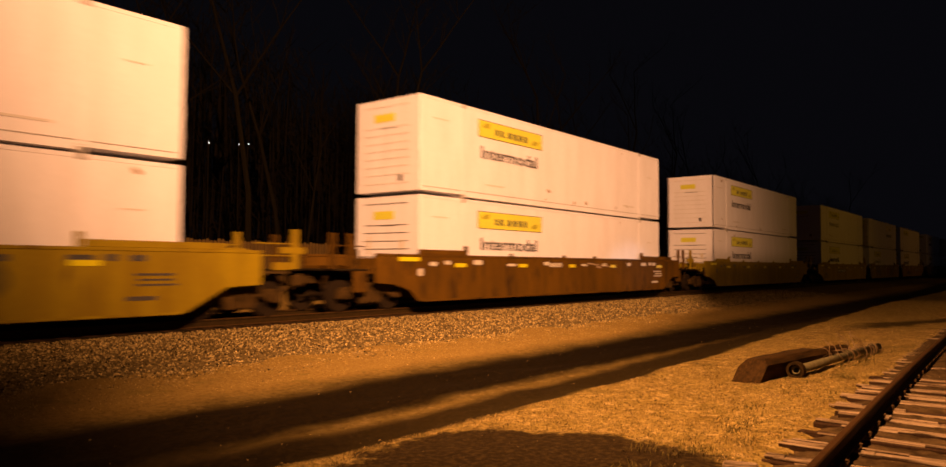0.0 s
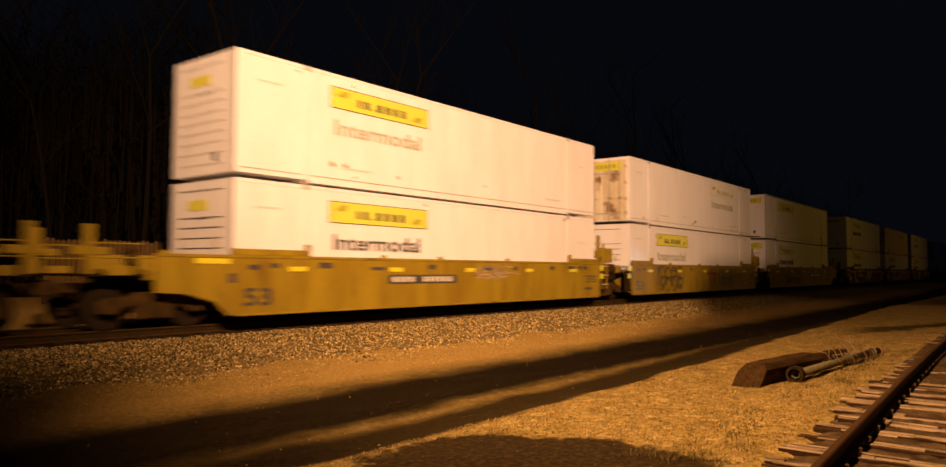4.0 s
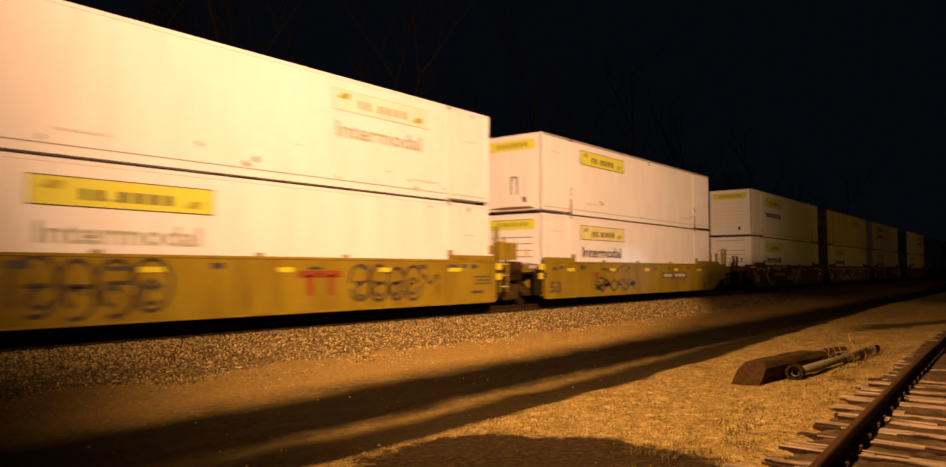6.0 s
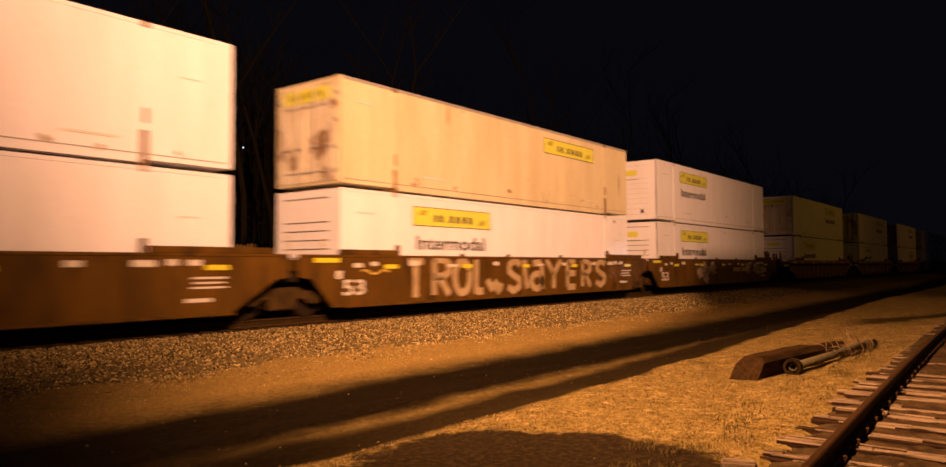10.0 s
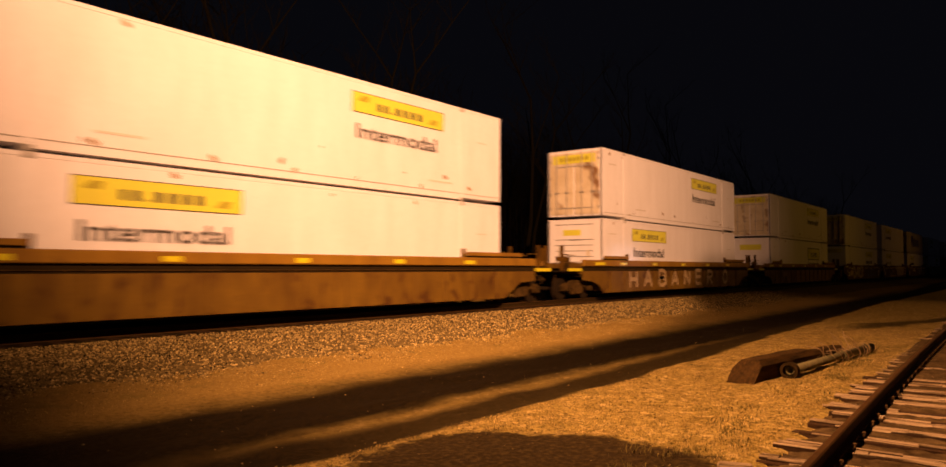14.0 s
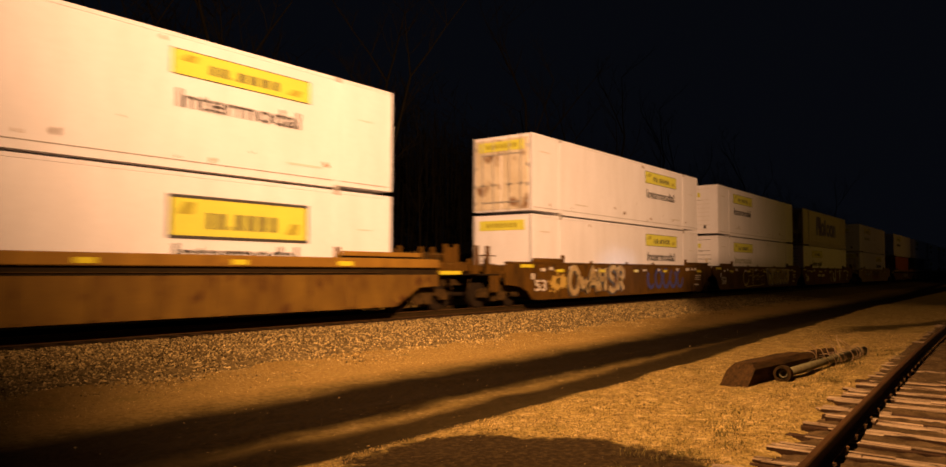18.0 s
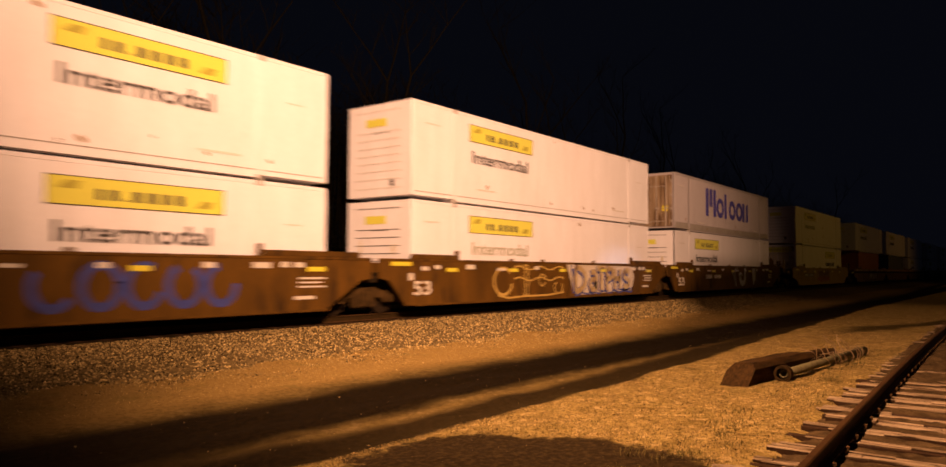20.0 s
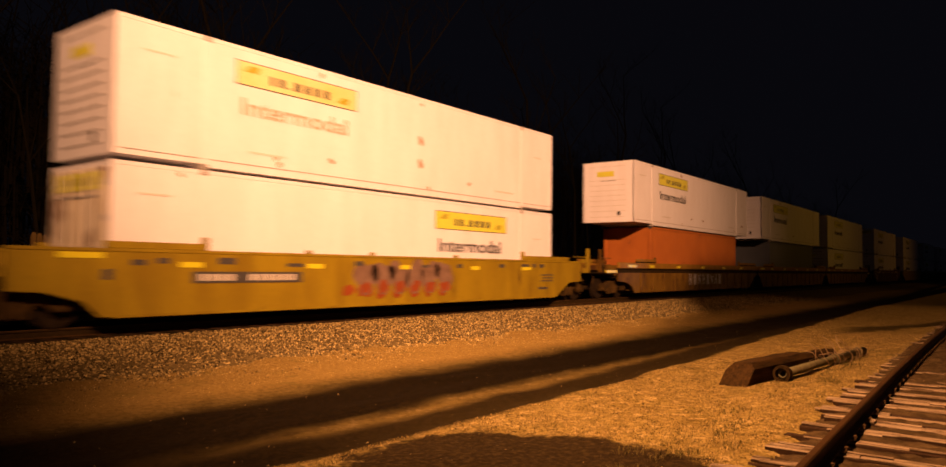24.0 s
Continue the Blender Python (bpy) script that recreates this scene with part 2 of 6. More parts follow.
def per_island(m, spread):
    """Vary each loose piece of a joined mesh in brightness."""
    n, l = m.node_tree.nodes, m.node_tree.links
    b = n["Principled BSDF"]
    src = b.inputs["Base Color"].links[0].from_socket
    geo, mr, mx = n.new("ShaderNodeNewGeometry"), n.new("ShaderNodeMapRange"), n.new("ShaderNodeMix")
    mr.inputs["To Min"].default_value, mr.inputs["To Max"].default_value = 1 - spread, 1 + spread
    l.new(geo.outputs["Random Per Island"], mr.inputs["Value"])
    mx.data_type, mx.blend_type = "RGBA", "MULTIPLY"
    mx.inputs[0].default_value = 1.0
    l.new(src, mx.inputs[6])
    l.new(mr.outputs["Result"], mx.inputs[7])
    l.new(mx.outputs[2], b.inputs["Base Color"])


per_island(STONE, 0.9)
per_island(STRAW, 0.75)


def ground_material():
    """Dead grass, sandy track and dark bands along the line; shade is painted in."""
    m = bpy.data.materials.new("yard_ground")
    m.use_nodes = True
    n, l = m.node_tree.nodes, m.node_tree.links
    b = n["Principled BSDF"]
    b.inputs["Roughness"].default_value = 0.95
    b.inputs["Specular IOR Level"].default_value = 0.02
    tc, sep = n.new("ShaderNodeTexCoord"), n.new("ShaderNodeSeparateXYZ")
    l.new(tc.outputs["Object"], sep.inputs[0])

    def val(op, a, c=None):
        x = n.new("ShaderNodeMath")
        x.operation = op
        for i, v in enumerate((a, c)):
            if v is None:
                continue
            if isinstance(v, (int, float)):
                x.inputs[i].default_value = v
            else:
                l.new(v, x.inputs[i])
        return x.outputs[0]

    def noise_(s, detail, rough=0.6, sx=1.0, sy=1.0):
        mp = n.new("ShaderNodeMapping")
        mp.inputs["Scale"].default_value = (sx, sy, 1)
        l.new(tc.outputs["Object"], mp.inputs["Vector"])
        t = n.new("ShaderNodeTexNoise")
        t.inputs["Scale"].default_value, t.inputs["Detail"].default_value, t.inputs["Roughness"].default_value = s, detail, rough
        l.new(mp.outputs["Vector"], t.inputs["Vector"])
        return t.outputs["Fac"]

    def step(v, lo, hi):
        r = n.new("ShaderNodeMapRange")
        r.interpolation_type = "SMOOTHSTEP"
        r.inputs["From Min"].default_value, r.inputs["From Max"].default_value = lo, hi
        l.new(v, r.inputs["Value"])
        return r.outputs["Result"]

    def mix(fac, a, c):
        x = n.new("ShaderNodeMix")
        x.data_type = "RGBA"
        for v, i in ((a, 6), (c, 7)):
            if isinstance(v, tuple):
                x.inputs[i].default_value = (*v, 1)
            else:
                l.new(v, x.inputs[i])
        l.new(fac, x.inputs[0])
        return x.outputs[2]

    broad, mid, fine, hair = noise_(0.35, 3), noise_(2.2, 5), noise_(16, 5, 0.7), noise_(60, 3, 0.7)
    wob = val("MULTIPLY", val("SUBTRACT", noise_(1.1, 6, 0.7, 0.35, 1.0), 0.5), 0.55)
    # the near band bears slightly away from the line beyond x = 10
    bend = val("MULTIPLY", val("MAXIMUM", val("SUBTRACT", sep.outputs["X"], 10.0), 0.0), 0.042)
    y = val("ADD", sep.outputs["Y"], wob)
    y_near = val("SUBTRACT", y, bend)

    def band(v, a0, a1, b0, b1):
        return val("MULTIPLY", step(v, a0, a1), val("SUBTRACT", 1.0, step(v, b0, b1)))

    grass = mix(step(mid, 0.35, 0.68), (0.400, 0.283, 0.072), (0.270, 0.184, 0.042))
    grass = mix(step(fine, 0.42, 0.66), grass, (0.125, 0.084, 0.015))
    grass = mix(step(hair, 0.55, 0.75), grass, (0.530, 0.385, 0.140))
    blotch = noise_(6.5, 5, 0.75)
    grass = mix(val("MULTIPLY", step(blotch, 0.52, 0.64), 0.7), grass, (0.580, 0.415, 0.150))
    grass = mix(val("MULTIPLY", step(noise_(4.2, 6, 0.8), 0.54, 0.66), 0.9), grass, (0.100, 0.064, 0.013))
    sand = mix(step(fine, 0.4, 0.7), (0.25, 0.162, 0.041), (0.155, 0.097, 0.023))
    sand = mix(step(hair, 0.58, 0.72), sand, (0.120, 0.072, 0.018))
    col = mix(step(y, 7.2, 8.2), grass, sand)
    green = val("MULTIPLY", step(noise_(1.4, 4), 0.56, 0.7), 0.45)
    col = mix(green, col, (0.140, 0.110, 0.024))
    band_brown = mix(step(fine, 0.4, 0.65), (0.013, 0.0085, 0.003), (0.030, 0.019, 0.006))
    near_black = mix(step(fine, 0.4, 0.65), (0.008, 0.0052, 0.002), (0.019, 0.012, 0.004))
    # the far band is a soft cast shadow put into the colour
    far_shade = band(y, 5.66, 5.98, 7.25, 8.35)
    near_band = val("MULTIPLY", band(y_near, 4.64, 4.84, 5.36, 5.74), 0.95)
    # a plain darker brown that dims the strip between the two bands
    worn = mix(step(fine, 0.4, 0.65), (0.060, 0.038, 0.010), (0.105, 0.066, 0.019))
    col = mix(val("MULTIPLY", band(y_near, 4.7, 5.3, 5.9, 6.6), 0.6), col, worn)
    col = mix(near_band, col, band_brown)
    col = mix(far_shade, col, near_black)
    # the bands join in a dark left corner, shade put into the colour
    left_shade = val("MULTIPLY", val("SUBTRACT", 1.0, step(sep.outputs["X"], 3.2, 6.4)), band(y, 4.7, 5.0, 5.9, 6.3))
    col = mix(val("MULTIPLY", left_shade, 0.85), col, near_black)
    # a dark patch of ground with a ragged edge beside the track
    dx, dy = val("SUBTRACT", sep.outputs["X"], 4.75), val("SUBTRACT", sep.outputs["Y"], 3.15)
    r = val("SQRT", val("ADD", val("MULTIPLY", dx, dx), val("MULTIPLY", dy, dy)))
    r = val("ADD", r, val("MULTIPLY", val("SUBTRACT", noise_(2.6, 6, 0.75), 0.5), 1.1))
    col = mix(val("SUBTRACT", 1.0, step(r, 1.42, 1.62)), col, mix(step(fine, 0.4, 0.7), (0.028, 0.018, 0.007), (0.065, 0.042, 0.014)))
    # a dark strip that crosses towards the siding further down the yard
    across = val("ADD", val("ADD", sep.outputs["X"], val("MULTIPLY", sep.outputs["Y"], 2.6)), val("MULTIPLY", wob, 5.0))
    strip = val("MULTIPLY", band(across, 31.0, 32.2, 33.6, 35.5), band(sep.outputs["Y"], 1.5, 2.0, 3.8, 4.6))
    col = mix(val("MULTIPLY", strip, 0.8), col, near_black)
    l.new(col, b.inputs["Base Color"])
    bp = n.new("ShaderNodeBump")
    bp.inputs["Strength"].default_value, bp.inputs["Distance"].default_value = 0.9, 0.03
    l.new(val("ADD", fine, val("MULTIPLY", hair, 0.5)), bp.inputs["Height"])
    l.new(bp.outputs["Normal"], b.inputs["Normal"])
    return m


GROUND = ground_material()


# ---- mesh helpers ----
MESHES = {}


def mesh_of(bm, name, material, smooth=False):
    me = bpy.data.meshes.new(name)
    bmesh.ops.recalc_face_normals(bm, faces=bm.faces)
    bm.to_mesh(me)
    bm.free()
    me.materials.append(material)
    if smooth:
        me.shade_smooth()
    return me


def box(bm, x0, x1, y0, y1, z0, z1, bevel=0.0):
    r = bmesh.ops.create_cube(bm, size=1.0)
    vs = r["verts"]
    bmesh.ops.scale(bm, vec=(x1 - x0, y1 - y0, z1 - z0), verts=vs)
    bmesh.ops.translate(bm, vec=((x0 + x1) / 2, (y0 + y1) / 2, (z0 + z1) / 2), verts=vs)
    if bevel:
        es = {e for v in vs for e in v.link_edges}
        bmesh.ops.bevel(bm, geom=list(es), offset=bevel, segments=1, affect="EDGES")
    return bm


def rod(bm, a, b, r0, r1=None, n=8):
    a, b = Vector(a), Vector(b)
    d = b - a
    m = Matrix.Translation((a + b) / 2) @ d.to_track_quat("Z", "Y").to_matrix().to_4x4()
    bmesh.ops.create_cone(bm, cap_ends=True, segments=n, radius1=r0, radius2=r0 if r1 is None else r1, depth=d.length, matrix=m)
    return bm


def prism(bm, outline, y0, y1):
    """Extrude an outline of (x, z) between y0 and y1."""
    lo = [bm.verts.new((x, y0, z)) for x, z in outline]
    hi = [bm.verts.new((x, y1, z)) for x, z in outline]
    bm.faces.new(lo)
    bm.faces.new(hi[::-1])
    for i in range(len(lo)):
        j = (i + 1) % len(lo)
        bm.faces.new((lo[i], hi[i], hi[j], lo[j]))
    return bm


def part(name, bm, material, parent, label="", at=None, smooth=False):
    """One mesh object under a thing or part; a string in place of a bmesh takes a mesh made before."""
    me = mesh_of(bm, name, material, smooth) if isinstance(bm, bmesh.types.BMesh) else bm
    ob = new(name, me)
    ob.parent = parent
    if at is not None:
        ob.location = at
    return tagged(ob, label)


def shared(key, build, material, smooth=False):
    """A mesh built once for each key."""
    key = (key, material.name)
    if key not in MESHES:
        MESHES[key] = mesh_of(build(), key[0], material, smooth)
    return MESHES[key]


def B(*a, **k):
    return lambda: box(bmesh.new(), *a, **k)


def text_mesh(key, words, width, height, material, heavy=0.0, gap=1.0):
    """Lettering in the x-z plane facing -y, lower left at the origin."""
    k = (key, material.name)
    if k not in MESHES:
        cu = bpy.data.curves.new(key, "FONT")
        cu.body, cu.size, cu.extrude, cu.offset, cu.space_character = words, 1.0, 0.004, heavy, gap
        ob = new(key, cu)
        me = bpy.data.meshes.new_from_object(ob.evaluated_get(bpy.context.evaluated_depsgraph_get()))
        bpy.data.objects.remove(ob)
        me.materials.clear()
        me.materials.append(material)
        co = np.empty(len(me.vertices) * 3)
        me.vertices.foreach_get("co", co)
        co = co.reshape(-1, 3)
        lo, hi = co.min(0), co.max(0)
        out = np.empty_like(co)
        out[:, 0] = (co[:, 0] - lo[0]) / (hi[0] - lo[0]) * width
        out[:, 2] = (co[:, 1] - lo[1]) / (hi[1] - lo[1]) * height
        out[:, 1] = np.where(co[:, 2] > 0, -0.004, 0.001)
        me.vertices.foreach_set("co", out.ravel())
        me.update()
        MESHES[k] = me
    return MESHES[k]


def ribbon(bm, pts, w, y):
    """A painted stroke through points (x, z), w wide, 2 mm thick, on the plane y."""
    p = np.array(pts, float)
    d = np.gradient(p, axis=0)
    d /= np.linalg.norm(d, axis=1)[:, None] + 1e-9
    nrm = np.c_[-d[:, 1], d[:, 0]] * w / 2
    rows = []
    for q, s in zip(p, nrm):
        rows.append([bm.verts.new((q[0] + s[0], y, q[1] + s[1])), bm.verts.new((q[0] - s[0], y, q[1] - s[1]))])
    for a, c in zip(rows, rows[1:]):
        bm.faces.new((a[0], a[1], c[1], c[0]))
    return bm


def blob(bm, cx, cz, rx, rz, y, rng, n=22, wob=0.12):
    ph = [rng.uniform(0, 6.28) for _ in range(3)]
    vs = []
    for i in range(n):
        a = 2 * math.pi * i / n
        k = 1 + wob * (math.sin(2 * a + ph[0]) + 0.6 * math.sin(3 * a + ph[1]) + 0.4 * math.sin(5 * a + ph[2]))
        vs.append(bm.verts.new((cx + rx * k * math.cos(a), y, cz + rz * k * math.sin(a))))
    bm.faces.new(vs)
    return bm


def arc(cx, cz, rx, rz, a0, a1, n=18):
    return [(cx + rx * math.cos(radians(a0 + (a1 - a0) * i / n)), cz + rz * math.sin(radians(a0 + (a1 - a0) * i / n))) for i in range(n + 1)]


# ---- ground ----
def graded(a, lo, hi, b, fine):
    """Coordinates from a to b, fine between lo and hi and coarser outside."""
    left, right, s = [], [], fine
    v = lo
    while v > a:
        s *= 1.28
        v -= s
        left.append(v)
    s, v = fine, hi
    while v < b:
        s *= 1.28
        v += s
        right.append(v)
    return np.array(left[::-1] + list(np.arange(lo, hi + fine / 2, fine)) + right)


def smooth(v, a, b):
    t = np.clip((v - a) / (b - a), 0, 1)
    return t * t * (3 - 2 * t)


def ground_height(x, y):
    """Yard floor: level near the siding, dips under the dark bands, and a low bank beyond the main line."""
    z = 0.018 * np.sin(x * 1.7 + 2 * np.sin(y * 0.9)) * np.sin(y * 2.1 + 1.3 * np.sin(x * 0.7)) + 0.012 * np.sin(x * 4.3 + y * 1.1) * np.sin(y * 5.2 - x)
    z -= 0.05 * smooth(y, 6.1, 6.6) * (1 - smooth(y, 7.3, 8.4))
    bend = np.maximum(x - 10, 0) * 0.042
    z -= 0.045 * smooth(y - bend, 4.7, 5.0) * (1 - smooth(y - bend, 5.7, 6.1))
    z = z * (1 - smooth(np.abs(x - 15), 50, 90)) + 0.055 * (1 - smooth(np.abs(y - 0.7), 1.3, 2.3))
    along_x = np.clip(x, 0, 28.0)
    side = np.abs(y - 0.2975 - 0.052 * along_x + 0.0009 * along_x ** 2)
    z -= 0.10 * (1 - smooth(side, 0.95, 1.25))
    z += 0.55 * smooth(y, 19.5, 22) + 2.5 * smooth(y, 30, 90)
    return z


def ground():
    xs, ys = graded(-900, -6, 42, 1800, 0.22), graded(-700, -3, 20, 1500, 0.2)
    X, Y = np.meshgrid(xs, ys)
    co = np.c_[X.ravel(), Y.ravel(), ground_height(X, Y).ravel()]
    nx, ny = len(xs), len(ys)
    i = (np.arange(ny - 1)[:, None] * nx + np.arange(nx - 1)).ravel()
    me = bpy.data.meshes.new("ground")
    me.from_pydata(co.tolist(), [], np.c_[i, i + 1, i + nx + 1, i + nx].tolist())
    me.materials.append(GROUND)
    me.shade_smooth()
    return tagged(new("ground", me), "dry trodden grass and sandy dirt with dark bands, partly painted shade", "ground", kind="structure")


ground()


def ballast_z(y):
    d = abs(y - LINE_Y)
    return float(np.interp(d, [0, 1.55, 2.1, 5.0, 5.4], [0.20, 0.20, 0.17, 0.0, -0.06]))


def ballast():
    xs = np.r_[np.arange(-40, 0, 2.0), np.arange(0, 60, 0.4), np.arange(60, 420, 6.0)]
    ys = np.arange(LINE_Y - 5.4, LINE_Y + 5.41, 0.18)
    rng = np.random.default_rng(3)
    co = [(x, y, ballast_z(y) + rng.uniform(-0.012, 0.012)) for y in ys for x in xs]
    nx = len(xs)
    i = (np.arange(len(ys) - 1)[:, None] * nx + np.arange(nx - 1)).ravel()
    me = bpy.data.meshes.new("ballast_bed")
    me.from_pydata(co, [], np.c_[i, i + 1, i + nx + 1, i + nx].tolist())
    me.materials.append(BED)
    me.materials.append(BED_SHADED)
    # the strip under the train has its shade put into the colour
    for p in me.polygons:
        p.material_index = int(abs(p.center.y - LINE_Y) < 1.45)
    return tagged(new("ballast_bed", me), "low grey-brown ballast bank under the main line", "ballast", kind="structure")


ballast()


def scatter(name, count, place, size, material, label, category, seed, flat=0.7):
    """Many small stones as one mesh; place(rng) gives x, y, z and a size factor."""
    rng = np.random.default_rng(seed)
    octa = np.array([(1, 0, 0), (0, 1, 0), (-1, 0, 0), (0, -1, 0), (0, 0, 1), (0, 0, -1)], float)
    faces = np.array([(0, 1, 4), (1, 2, 4), (2, 3, 4), (3, 0, 4), (1, 0, 5), (2, 1, 5), (3, 2, 5), (0, 3, 5)])
    pos = place(rng, count)
    s = size * rng.uniform(0.55, 1.45, (count, 1, 1)) * pos[:, 3][:, None, None]
    v = octa[None] * rng.uniform(0.6, 1.3, (count, 6, 3)) + rng.uniform(-0.18, 0.18, (count, 6, 3))
    a = rng.uniform(0, 6.28, count)
    c, n_ = np.cos(a)[:, None], np.sin(a)[:, None]
    v = np.stack([v[..., 0] * c - v[..., 1] * n_, v[..., 0] * n_ + v[..., 1] * c, v[..., 2] * flat], -1) * s
    v += pos[:, None, :3]
    f = (faces[None] + 6 * np.arange(count)[:, None, None]).reshape(-1, 3)
    me = bpy.data.meshes.new(name)
    me.vertices.add(count * 6)
    me.vertices.foreach_set("co", v.ravel())
    me.loops.add(len(f) * 3)
    me.loops.foreach_set("vertex_index", f.ravel().astype(np.int32))
    me.polygons.add(len(f))
    me.polygons.foreach_set("loop_start", np.arange(0, len(f) * 3, 3, dtype=np.int32))
    me.update(calc_edges=True)
    me.materials.append(material)
    return tagged(new(name, me), label, category, kind="stuff")


def on_ballast(rng, n):
    x = 2 + 46 * rng.random(n) ** 1.5
    y = 8.6 + 5.25 * rng.random(n) ** 0.52 + rng.normal(0, 0.12, n)
    z = np.array([ballast_z(v) for v in y]) + rng.uniform(-0.012, 0.016, n)
    return np.c_[x, np.minimum(y, 13.85), np.maximum(z, -0.004), np.clip((y - 8.0) / 2.2, 0.4, 1.0)]


def on_yard(rng, n):
    x, y = 2 + 20 * rng.random(n), 2.3 + 8 * rng.random(n)
    return np.c_[x, y, ground_height(x, y) + 0.004, 0.25 + 0.75 * rng.random(n) ** 8]


scatter("ballast_stones", 62000, on_ballast, 0.022, STONE, "loose crushed stone ballast, grey and tan", "ballast", 5)
scatter("loose_pebbles", 1500, on_yard, 0.016, STONE, "scattered small pebbles in the dry grass", "pebbles", 6)


def blades(name, count, place, height, material, label, category, seed):
    """Short dead blades, each a thin bent strip, as one mesh."""
    rng = np.random.default_rng(seed)
    p = place(rng, count)
    a, lean = rng.uniform(0, 6.28, count), rng.uniform(0.3, 1.6, count)
    h = height * rng.uniform(0.4, 1.3, count) * p[:, 3]
    w = 0.002 + 0.002 * rng.random(count)
    d = np.c_[np.cos(a), np.sin(a), np.zeros(count)]
    s = np.c_[-np.sin(a), np.cos(a), np.zeros(count)] * w[:, None]
    base = p[:, :3]
    mid = base + d * (h * lean * 0.35)[:, None] + np.c_[np.zeros((count, 2)), h * 0.6]
    tip = base + d * (h * lean)[:, None] + np.c_[np.zeros((count, 2)), h * (1.05 - 0.4 * lean)]
    tip[:, 2] = np.maximum(tip[:, 2], base[:, 2] + 0.004)
    v = np.stack([base - s, base + s, mid + s * 0.8, mid - s * 0.8, tip], 1).reshape(-1, 3)
    o = 5 * np.arange(count)[:, None]
    f = np.concatenate([o + np.array([[0, 1, 2]]), o + np.array([[0, 2, 3]]), o + np.array([[3, 2, 4]])])
    me = bpy.data.meshes.new(name)
    me.vertices.add(len(v))
    me.vertices.foreach_set("co", v.ravel())
    me.loops.add(len(f) * 3)
    me.loops.foreach_set("vertex_index", f.ravel().astype(np.int32))
    me.polygons.add(len(f))
    me.polygons.foreach_set("loop_start", np.arange(0, len(f) * 3, 3, dtype=np.int32))
    me.update(calc_edges=True)
    me.materials.append(material)
    return tagged(new(name, me), label, category, kind="stuff")


def lawn(rng, n):
    x = 3 + 19 * rng.random(n) ** 1.3
    y = 1.9 + 2.85 * rng.random(n)
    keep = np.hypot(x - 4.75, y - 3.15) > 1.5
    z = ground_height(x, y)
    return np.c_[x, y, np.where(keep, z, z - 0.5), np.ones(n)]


def verge(rng, n):
    x, y = 3 + 26 * rng.random(n) ** 1.3, 8.2 + 2.0 * rng.random(n)
    return np.c_[x, y, ground_height(x, y), 0.7 * np.ones(n)]


def tufts(rng, n):
    cx, cy = 3.6 + 13 * rng.random(60), 1.95 + 0.9 * rng.random(60)
    k = rng.integers(0, 60, n)
    x, y = cx[k] + rng.normal(0, 0.10, n), cy[k] + rng.normal(0, 0.07, n)
    return np.c_[x, y, ground_height(x, y), np.ones(n)]


blades("dead_grass", 80000, lawn, 0.019, STRAW, "short dead straw-coloured grass of the yard", "grass", 7)
blades("verge_grass", 12000, verge, 0.022, STRAW, "thin dead grass beside the dark bands", "grass", 8)
blades("weeds", 2200, tufts, 0.06, GREENISH, "low green weeds along the tie ends", "weeds", 9)


# ---- the two tracks ----
def rail_outline():
    """Flat-bottomed rail, foot at z = 0, head 0.172 high: points (y, z)."""
    half = [(0.070, 0.0), (0.070, 0.012), (0.022, 0.030), (0.009, 0.045), (0.009, 0.118), (0.035, 0.134), (0.036, 0.160), (0.026, 0.172)]
    return half + [(-a, b) for a, b in half[::-1]]


def rail(name, line, label, low=1.0):
    """line: points (x, y, z) of the rail's foot."""
    bm = bmesh.new()
    prof = rail_outline()
    rings = []
    for x, y, z in line:
        rings.append([bm.verts.new((x, y + a * (0.9 if low < 1 else 1.0), z + b * low)) for a, b in prof])
    for r, s in zip(rings, rings[1:]):
        for i in range(len(prof)):
            j = (i + 1) % len(prof)
            bm.faces.new((r[i], r[j], s[j], s[i]))
    me = mesh_of(bm, name, RAIL)
    me.materials.append(RAIL_TOP)
    # the head is worn; the foot's paler tone is painted light
    for p in me.polygons:
        if p.normal.z > 0.3 and (p.center.z - line[0][2] > 0.165 * low or p.center.z - line[0][2] < 0.03):
            p.material_index = 1
    return tagged(new(name, me), label, "rail", "rails", kind="structure")


def siding_y(x):
    """Centre line of the siding: bears towards the main line, then runs beside it."""
    x = min(x, 28.0)
    return 1.05 + 0.052 * x - 0.0009 * x * x - 0.7525


TIE_TOP = 0.10
sx = [-30, -20, -10, -5] + [i * 1.0 for i in range(0, 31)] + [40, 60, 90, 140, 220]
for side in (1, -1):
    rail("siding_rail", [(x, siding_y(x) + side * 0.7525, TIE_TOP + 0.012) for x in sx], "rusty brown unused siding rail spiked to old ties", 0.86)
    rail("main_rail", [(x, LINE_Y + side * 0.7525, RAIL_Z - 0.172) for x in (-60, 0, 60, 120, 200, 420)], "worn steel rail of the main line")

trng = random.Random(21)


